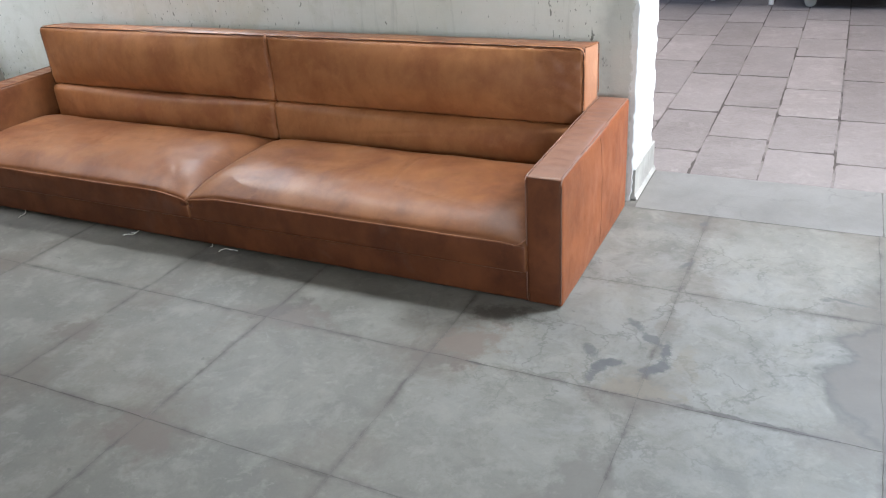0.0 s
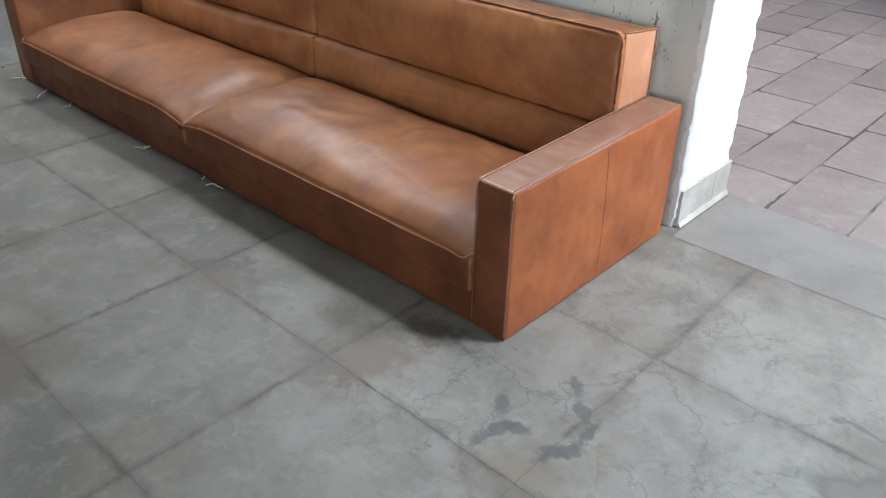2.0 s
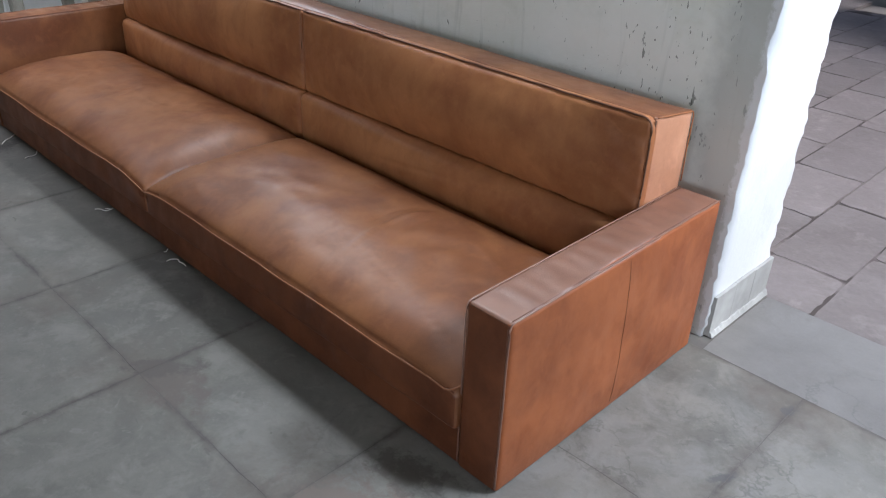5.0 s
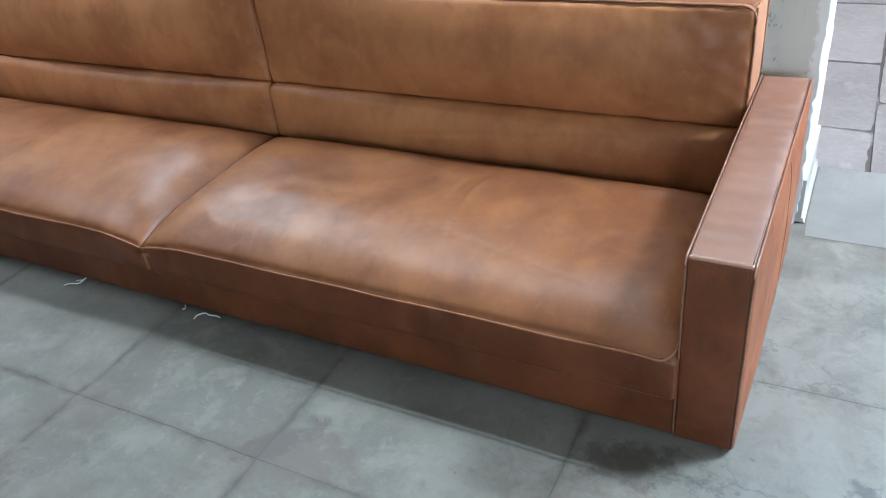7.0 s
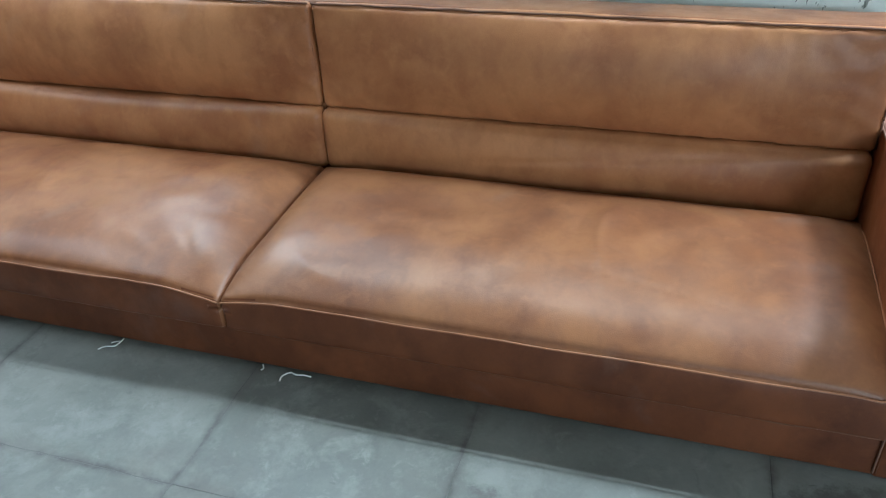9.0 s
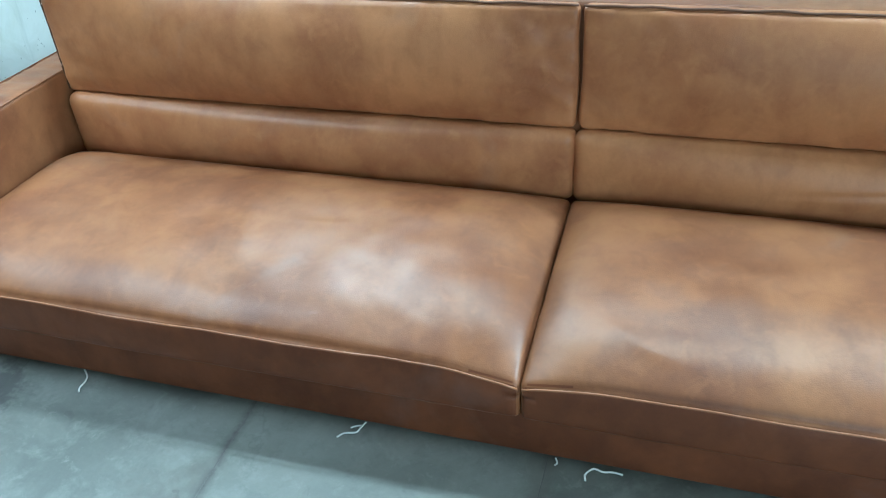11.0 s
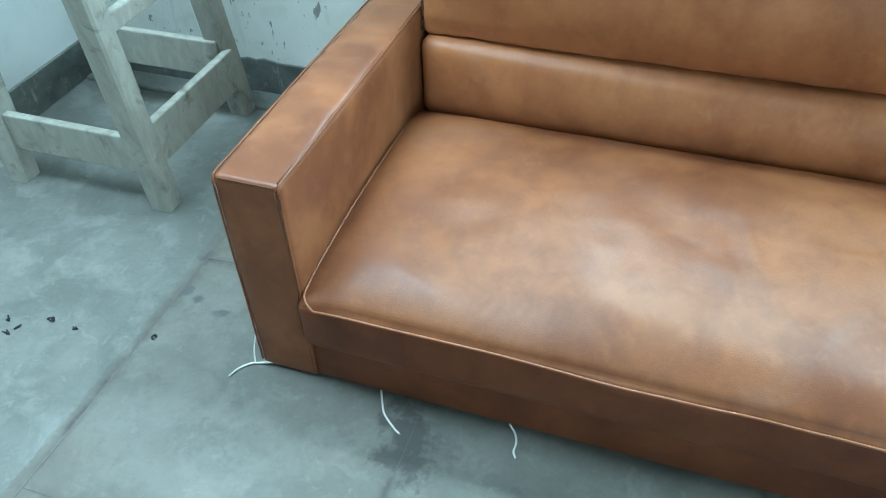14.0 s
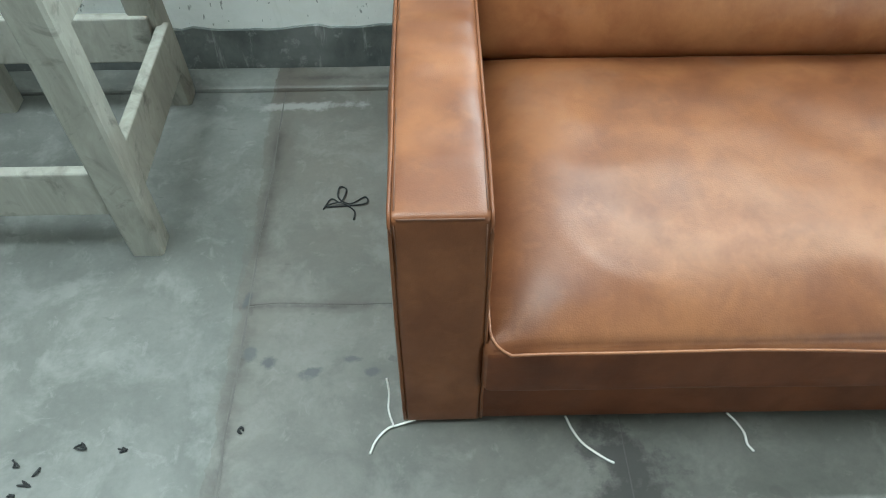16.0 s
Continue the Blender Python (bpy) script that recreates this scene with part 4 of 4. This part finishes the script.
                q.y += 0.0034 * math.exp(-((off / 0.008) ** 2)) * min(1.0, max(0.0, (q.x + mx + 2.0) / 0.25)) * min(1.0, max(0.0, (-1.05 - q.x - mx) / 0.2))
            return q

        lumbar = part("lumbar_cushion", soft_box(x0 - 0.004, x1 + 0.002, 2.992, 3.06, 0.24, 0.442, 0.028, {"-y": 0.042, "+z": 0.0}, (110, 3, 26), 0.006, 9.0 * sign, 2.0, press), LEATHER_BACK_LIT, s, "narrow rolled lower back cushion", True)
        # upper back cushion, puckered along its seams
        def pucker(q, win, key, hx=(x1 - x0) / 2, side=sign):
            # the outer top corner is cut round
            dx, dz = side * q.x - (hx - 0.032), q.z - (0.1575 - 0.032)
            if dx > 0 and dz > 0 and math.hypot(dx, dz) > 0.032:
                f = 0.032 / math.hypot(dx, dz)
                q.x, q.z = side * (hx - 0.032 + dx * f), 0.1575 - 0.032 + dz * f
            if key == "-y":
                q.y -= 0.006 * max(0.0, 1 - win * 1.8) * noise.noise(Vector((q.x * 24, q.z * 24, 1.0)))
            return q

        upper = part("back_cushion", soft_box(x0 + (0.003 if sign > 0 else -0.001), x1 - (0.003 if sign < 0 else -0.002), 3.020, 3.062, 0.441, 0.756, 0.016, {"-y": 0.060, "-z": 0.0}, (90, 3, 30), 0.008, 12.0 * sign, 2.1, pucker), LEATHER_BACK_LIT, s, "tall padded upper back cushion", True)
        xo, xi = (x0, x1 - 0.006) if sign < 0 else (x1 + 0.001, x0 + 0.006)
        line = wavy((xo, 3.026, 0.452), (xo, 3.026, 0.724), 24, 0.0025, 21)
        line += [Vector((xo - sign * 0.032 * (1 - math.cos(a)), 3.026, 0.7245 + 0.032 * math.sin(a))) for a in (0.3, 0.6, 0.9, 1.2)]
        line += wavy((xo - 0.032 * sign, 3.026, 0.7565), (xi, 3.026, 0.7565), 60, 0.0028, 23 + sign)
        part("piping", tube(bmesh.new(), line, 0.0030, 6), SEAM, upper, "dark piping round the back cushion", True)
    # back's end caps above the armrests, doorway light in their colour, seamed all round
    for sign, x in ((-1, SX0 + ARM_W + 0.004), (1, SX1 - ARM_W - 0.004)):
        part("piping", tube(bmesh.new(), wavy((x, 3.042, 0.51), (x, 3.042, 0.75), 8, 0.001, 31), 0.003, 6), SEAM, s, "dark seam at the end of the back", True)
        xe = x + sign * 0.001
        rim = wavy((xe, 3.050, 0.7555), (xe, 3.236, 0.7335), 12, 0.0016, 41 + sign) + wavy((xe, 3.243, 0.722), (xe, 3.243, 0.52), 12, 0.0014, 43 + sign)
        part("piping", tube(bmesh.new(), rim, 0.0019, 6), LEATHER_BACK_LIT, s, "raised leather seam round the end panel", True)
    return s


sofa()


# ---- loose ends of upholstery string under the front rail ----
def string_end(knots, r=0.0021):
    ob = part("string", tube(bmesh.new(), curve_line(knots, 6), r, 6), STRING, smooth=True)
    return tagged(ob, "short loose end of white cotton string hanging from the sofa bottom", "string", "loose strings under the sofa")


F = 0.004
string_end([(-4.075, 2.338, 0.010), (-4.105, 2.330, 0.006), (-4.122, 2.325, F), (-4.140, 2.305, F), (-4.150, 2.280, F)])
string_end([(-4.112, 2.327, 0.006), (-4.120, 2.345, 0.03), (-4.118, 2.36, 0.06), (-4.121, 2.372, 0.085)], 0.0016)
string_end([(-3.826, 2.338, 0.012), (-3.815, 2.315, F), (-3.800, 2.290, F), (-3.770, 2.265, F), (-3.755, 2.256, F)])
string_end([(-3.555, 2.338, 0.012), (-3.540, 2.325, F), (-3.532, 2.305, F), (-3.532, 2.285, F), (-3.525, 2.272, F)])
string_end([(-2.790, 2.336, 0.012), (-2.800, 2.322, F), (-2.805, 2.308, F), (-2.830, 2.300, F), (-2.842, 2.285, F)])
string_end([(-2.795, 2.330, 0.006), (-2.812, 2.326, F), (-2.822, 2.318, F)], 0.0019)
string_end([(-2.357, 2.336, 0.010), (-2.352, 2.328, F), (-2.356, 2.320, F)], 0.002)
string_end([(-2.288, 2.295, F), (-2.290, 2.312, F), (-2.275, 2.330, F), (-2.255, 2.326, F), (-2.235, 2.330, F), (-2.215, 2.328, F)], 0.0022)


# ---- scraps on the floor ----
wire = tube(bmesh.new(), curve_line([(-4.27, 2.83, F), (-4.255, 2.86, F), (-4.235, 2.85, F), (-4.225, 2.885, 0.006), (-4.240, 2.895, F), (-4.240, 2.86, 0.008), (-4.215, 2.845, F), (-4.185, 2.865, F), (-4.180, 2.845, 0.006), (-4.215, 2.84, F), (-4.265, 2.838, F), (-4.235, 2.845, 0.008), (-4.205, 2.825, F), (-4.205, 2.80, F)], 6), 0.0017, 5)
tagged(part("thread_tangle", wire, BLACK, smooth=True), "small tangle of black thread on the grey floor", "thread")


def scrap(x, y, seed):
    random.seed(seed)
    pts = [(x, y, 0.003)]
    for k in range(6):
        pts.append((x + random.uniform(-0.011, 0.011), y + random.uniform(-0.007, 0.007), random.uniform(0.002, 0.006)))
    ob = part("scrap", tube(bmesh.new(), curve_line(pts, 4), 0.0016, 5), BLACK, smooth=True)
    return tagged(ob, "tiny scrap of black thread on the floor", "scrap", "black scraps on the floor")


for k, (x, y) in enumerate(((-4.363, 2.326), (-4.556, 2.295), (-4.695, 2.241), (-4.708, 2.217), (-4.68, 2.26), (-4.72, 2.275), (-4.625, 2.302))):
    scrap(x, y, 40 + k)


# ---- wooden stand beside the sofa ----
def leg_post(bx, by, tx, ty, top, wx=0.056, wy=0.052):
    """A sawn post from (bx, by) on the floor to (tx, ty) at its top."""
    bm = bmesh.new()
    levels = 9
    rings = []
    for k in range(levels + 1):
        f = k / levels
        cx, cy = bx + (tx - bx) * f, by + (ty - by) * f
        w = 1 + 0.05 * noise.noise(Vector((bx * 3, k * 0.8, by)))
        if k == 0:
            w *= 0.95
        c = 0.006
        rings.append([bm.verts.new((cx + sx * w, cy + sy * w, 0.001 + f * top)) for sx, sy in ((-wx / 2, -wy / 2 + c), (-wx / 2 + c, -wy / 2), (wx / 2 - c, -wy / 2), (wx / 2, -wy / 2 + c), (wx / 2, wy / 2 - c), (wx / 2 - c, wy / 2), (-wx / 2 + c, wy / 2), (-wx / 2, wy / 2 - c))])
    for a, b in zip(rings, rings[1:]):
        for k in range(8):
            bm.faces.new((a[k], a[(k + 1) % 8], b[(k + 1) % 8], b[k]))
    bm.faces.new(rings[0][::-1])
    bm.faces.new(rings[-1])
    return bm


def wooden_stand():
    s = thing("wooden_stand", (-4.85, 2.96, 0), "tall bare wooden work stand with flat rails, grey and worn", "work stand")
    top = 0.86
    posts = {"fr": (-4.608, 2.742, -4.622, 2.70), "fl": (-5.068, 2.735, -5.075, 2.79), "br": (-4.640, 3.208, -4.648, 3.10), "bl": (-5.045, 3.188, -5.045, 3.10)}
    for p in posts.values():
        part("leg", leg_post(*p, top, 0.066, 0.060), GREY_WOOD, s)
    part("rail", boxed(-4.622, -4.597, 2.755, 3.165, 0.116, 0.238, 0.004), GREY_WOOD, s, "broad lower side rail")
    part("rail", boxed(-5.09, -4.640, 2.728, 2.752, 0.105, 0.212, 0.004), GREY_WOOD, s, "broad lower front rail")
    part("rail", boxed(-5.06, -4.63, 3.135, 3.158, 0.155, 0.266, 0.004), GREY_WOOD, s, "broad lower back rail")
    part("rail", boxed(-4.625, -4.600, 2.70, 3.165, 0.490, 0.535, 0.004), GREY_WOOD, s, "thin upper side rail")
    part("top_rail", boxed(-5.09, -4.60, 2.66, 2.735, top, top + 0.03, 0.004), GREY_WOOD, s)
    part("top_rail", boxed(-5.09, -4.60, 3.06, 3.135, top, top + 0.03, 0.004), GREY_WOOD, s)
    return s


wooden_stand()


# ---- things across the courtyard ----
G = -0.012
table = thing("plastic_table", (-0.86, 8.35, G), "white plastic-legged table with a dark top", "table")
for x, y in ((-1.13, 8.15), (-0.60, 8.0), (-1.05, 8.62), (-0.52, 8.5)):
    bm = bmesh.new()
    bmesh.ops.create_cone(bm, cap_ends=True, segments=12, radius1=0.022, radius2=0.032, depth=0.66, matrix=Matrix.Translation((x, y, G + 0.33)))
    part("leg", bm, WHITE_PLASTIC, table, "tapered white leg")
part("tabletop", boxed(-1.22, -0.45, 7.93, 8.70, G + 0.66, G + 0.70, 0.012), DARK_METAL, table)
crate = thing("storage_chest", (-0.85, 8.85, G), "grey painted metal chest standing behind the table", "chest")
part("body", boxed(-1.35, -0.35, 8.72, 9.1, G, G + 0.30, 0.012), GREY_METAL, crate)
part("lid", boxed(-1.36, -0.34, 8.71, 9.11, G + 0.30, G + 0.35, 0.012), DARK_METAL, crate)
trolley = thing("trolley", (0.05, 8.1, G), "low trolley on casters with a faded pink sack", "trolley")
part("deck", boxed(-0.32, 0.55, 7.86, 8.5, G + 0.10, G + 0.14, 0.01), DARK_METAL, trolley)
for x, y in ((-0.27, 7.93), (0.5, 7.93), (-0.27, 8.42), (0.5, 8.42)):
    bm = bmesh.new()
    bmesh.ops.create_cone(bm, cap_ends=True, segments=16, radius1=0.05, radius2=0.05, depth=0.035, matrix=Matrix.Translation((x, y, G + 0.05)) @ Matrix.Rotation(radians(90), 4, "X"))
    part("caster", bm, PALE_CEMENT, trolley, "pale caster wheel")
sack = soft_box(-0.26, 0.48, 7.92, 8.44, G + 0.14, G + 0.48, 0.06, {"+z": 0.05, "-y": 0.03}, (10, 8, 6), 0.03)
tagged(part("sack", sack, PINK_CLOTH, smooth=True), "faded pink filled sack lying on the trolley", "sack")
bench = thing("bench", (-6.75, 6.45, 0), "low white metal-framed bench with a faded pink seat", "bench")
for x, y in ((-7.05, 6.28), (-6.42, 6.28), (-7.05, 6.62), (-6.42, 6.62)):
    part("leg", tube(bmesh.new(), [(x, y, 0.0), (x, y, 0.40)], 0.016, 8), WHITE_PLASTIC, bench, "thin white leg", True)
part("seat", soft_box(-7.10, -6.37, 6.23, 6.67, 0.40, 0.46, 0.015, {"+z": 0.015}, (8, 6, 3)), PINK_CLOTH, bench, "", True)
drum = thing("drum", (-7.42, 6.35, 0), "blue plastic drum standing beside the bench", "drum")
bm = bmesh.new()
rings = []
for r, z in ((0.20, 0.0), (0.215, 0.02), (0.215, 0.18), (0.225, 0.20), (0.215, 0.22), (0.215, 0.40), (0.225, 0.42), (0.215, 0.44), (0.215, 0.60), (0.19, 0.63)):
    rings.append([bm.verts.new((-7.42 + r * math.cos(k * math.tau / 28), 6.35 + r * math.sin(k * math.tau / 28), z)) for k in range(28)])
for a, b in zip(rings, rings[1:]):
    for k in range(28):
        bm.faces.new((a[k], a[(k + 1) % 28], b[(k + 1) % 28], b[k]))
bm.faces.new(rings[0][::-1])
bm.faces.new(rings[-1])
part("body", bm, BLUE_PLASTIC, drum, "", True)
part("lid", boxed(-7.47, -7.37, 6.30, 6.40, 0.628, 0.648, 0.008), BLUE_PLASTIC, drum, "square screw cap")
rack = thing("metal_stand", (-1.75, 8.6, G), "thin black metal tube stand", "stand")
for pts in ([(-1.62, 8.38, G), (-1.5, 8.38, G + 0.28), (-1.15, 8.5, G + 0.30)], [(-1.72, 8.75, G), (-1.6, 8.75, G + 0.28), (-1.25, 8.85, G + 0.30)]):
    part("tube", tube(bmesh.new(), curve_line(pts, 6), 0.014, 8), BLACK, rack, "", True)
part("shelf", boxed(-1.60, -1.2, 8.40, 8.88, G + 0.285, G + 0.305, 0.004), DARK_METAL, rack)


# ---- floor tiles, doorway slabs and paving, last ----
def slab_mesh(name, w, d, h, seed, mat, chip=0.004):
    """A stone slab with slightly uneven worn edges, its top at z = 0."""
    random.seed(seed)
    bm = bmesh.new()
    n = 11
    edge = []
    for side in range(4):
        for k in range(n):
            f = -0.5 + k / n
            p = ((f * w, -d / 2), (w / 2, f * d), (-f * w, d / 2), (-w / 2, -f * d))[side]
            j = random.uniform(0, chip)
            q = Vector((p[0], p[1], 0))
            if k == 0:
                q *= 1 - (0.004 + chip) / max(w, d)
            else:
                q *= 1 - j / max(w, d)
            edge.append(q)
    top = [bm.verts.new(q * 0.998) for q in edge]
    mid = [bm.verts.new((q.x, q.y, -0.0006)) for q in edge]
    low = [bm.verts.new((q.x, q.y, -h)) for q in edge]
    bm.faces.new(top)
    m = len(edge)
    for a, b in ((mid, top), (low, mid)):
        for k in range(m):
            bm.faces.new((a[k], a[(k + 1) % m], b[(k + 1) % m], b[k]))
    bm.normal_update()
    me = bpy.data.meshes.new(name)
    bm.to_mesh(me)
    bm.free()
    me.materials.append(mat)
    return me


def lay(name, me, x, y, z, parent, turn=0.0):
    ob = new(name, me)
    ob.parent = parent
    ob.matrix_parent_inverse = parent.matrix_basis.inverted()
    ob.matrix_basis = pose(x, y, z, 0, 0, turn)
    return ob


floor_ob = tagged(part("floor", boxed(-10.3, 3.1, -3.1, BACK_Y + BACK_T + 0.0, -0.30, -0.0002), GROUT), "worn grey limestone tile floor with cement joints and stains", "floor", kind="structure")
bay = tagged(part("floor_bay", boxed(-10.3, -5.25, BACK_Y + BACK_T, 7.7, -0.30, 0.0), STONE), "grey stone floor of the neighbouring bay", "floor", kind="structure")
def wander(key, along):
    """How far a joint strays from its line."""
    return 0.0065 * noise.noise(Vector((along * 3.1, key * 7.3, 0.0))) + 0.0035 * noise.noise(Vector((along * 14.0, key * 3.7, 5.0))) + 0.0012 * noise.noise(Vector((along * 60.0, key, 9.0)))


def floor_slab(x0, x1, y0, y1, seed):
    """A slab between four straying joints, its edges worn; its mesh lies about its own centre."""
    cx, cy, n = (x0 + x1) / 2, (y0 + y1) / 2, 22
    edge = []
    for side in range(4):
        for k in range(n):
            f = k / n
            x, y = ((x0 + (x1 - x0) * f, y0), (x1, y0 + (y1 - y0) * f), (x1 - (x1 - x0) * f, y1), (x0, y1 - (y1 - y0) * f))[side]
            gap = 0.0002 + 0.0012 * abs(noise.noise(Vector((x * 19, y * 19, seed))))
            fade = min(1.0, min(k, n - k) / 2 + 0.35)
            if side in (0, 2):
                y += fade * wander(y0 if side == 0 else y1, x) + (gap if side == 0 else -gap)
                x += gap if x < cx else -gap
            else:
                x += fade * wander(x1 if side == 1 else x0, y) + (-gap if side == 1 else gap)
                y += gap if y < cy else -gap
            edge.append(Vector((x - cx, y - cy, 0)))
    bm = bmesh.new()
    top = [bm.verts.new(q * 0.9975) for q in edge]
    mid = [bm.verts.new((q.x, q.y, -0.0010)) for q in edge]
    low = [bm.verts.new((q.x, q.y, -0.03)) for q in edge]
    bm.faces.new(top)
    m = len(edge)
    for a, b in ((mid, top), (low, mid)):
        for k in range(m):
            bm.faces.new((a[k], a[(k + 1) % m], b[(k + 1) % m], b[k]))
    bm.normal_update()
    me = bpy.data.meshes.new("tile")
    bm.to_mesh(me)
    bm.free()
    me.materials.append(STONE)
    return me


random.seed(5)
fields = [(x0, x1, y0, y1) for x0, x1 in zip(XJ[8:], XJ[9:]) for y0, y1 in zip(YJ, YJ[1:])]
# beside the sofa the old screed runs on without joints
fields += [(x0, x1, y0, y1) for x0, x1 in ((XJ[0], XJ[4]), (XJ[4], XJ[8])) for y0, y1 in ((YJ[0], YJ[5]), (YJ[5], YJ[9]))]
for k, (x0, x1, y0, y1) in enumerate(fields):
    lay("tile", floor_slab(x0, x1, y0, y1, 1.0 + k), (x0 + x1) / 2, (y0 + y1) / 2, 0.0004 + random.uniform(-0.0004, 0.0004), floor_ob)
threshold = tagged(part("floor_threshold", boxed(-10.25, 3.05, 3.2635, BACK_Y + BACK_T - 0.004, -0.03, -0.003), GROUT), "bed of the pale stone threshold", "floor", kind="structure")
sill = slab_mesh("slab", 0.988, BACK_Y + BACK_T - 3.2645, 0.03, 77, THRESHOLD, 0.004)
for k in range(3):
    lay("slab", sill, JAMB_X + 0.52 + k * 0.99, (BACK_Y + BACK_T + 3.2655) / 2, 0.0004, threshold)

paving_ob = tagged(part("pavement", boxed(-3.72, 2.32, BACK_Y + BACK_T - 0.01, 9.18, -0.06, -0.0155), EARTH), "courtyard paved with worn reddish sandstone blocks", "pavement", kind="structure")
widths = (0.30, 0.315, 0.325)
lengths = (0.56, 0.68, 0.82)
starts = (0.22, 0.34, 0.47, 0.6)
stones = {(w, l): slab_mesh("paving_stone", w - 0.006, l - 0.006, 0.03, int(1000 * (w + 3 * l)), PAVING, 0.018) for w in widths for l in lengths + starts}
x = -3.70
random.seed(11)
col = 0
while x < 2.2:
    w = widths[col % 3]
    y = BACK_Y + BACK_T + 0.002
    l = random.choice(starts)
    while y < 8.9:
        lay("paving_stone", stones[(w, l)], x + w / 2, y + l / 2, -0.012 + random.uniform(-0.0015, 0.0015), paving_ob, random.choice((0, 180)) + random.uniform(-0.5, 0.5))
        y += l
        l = random.choice(lengths)
    x += w
    col += 1
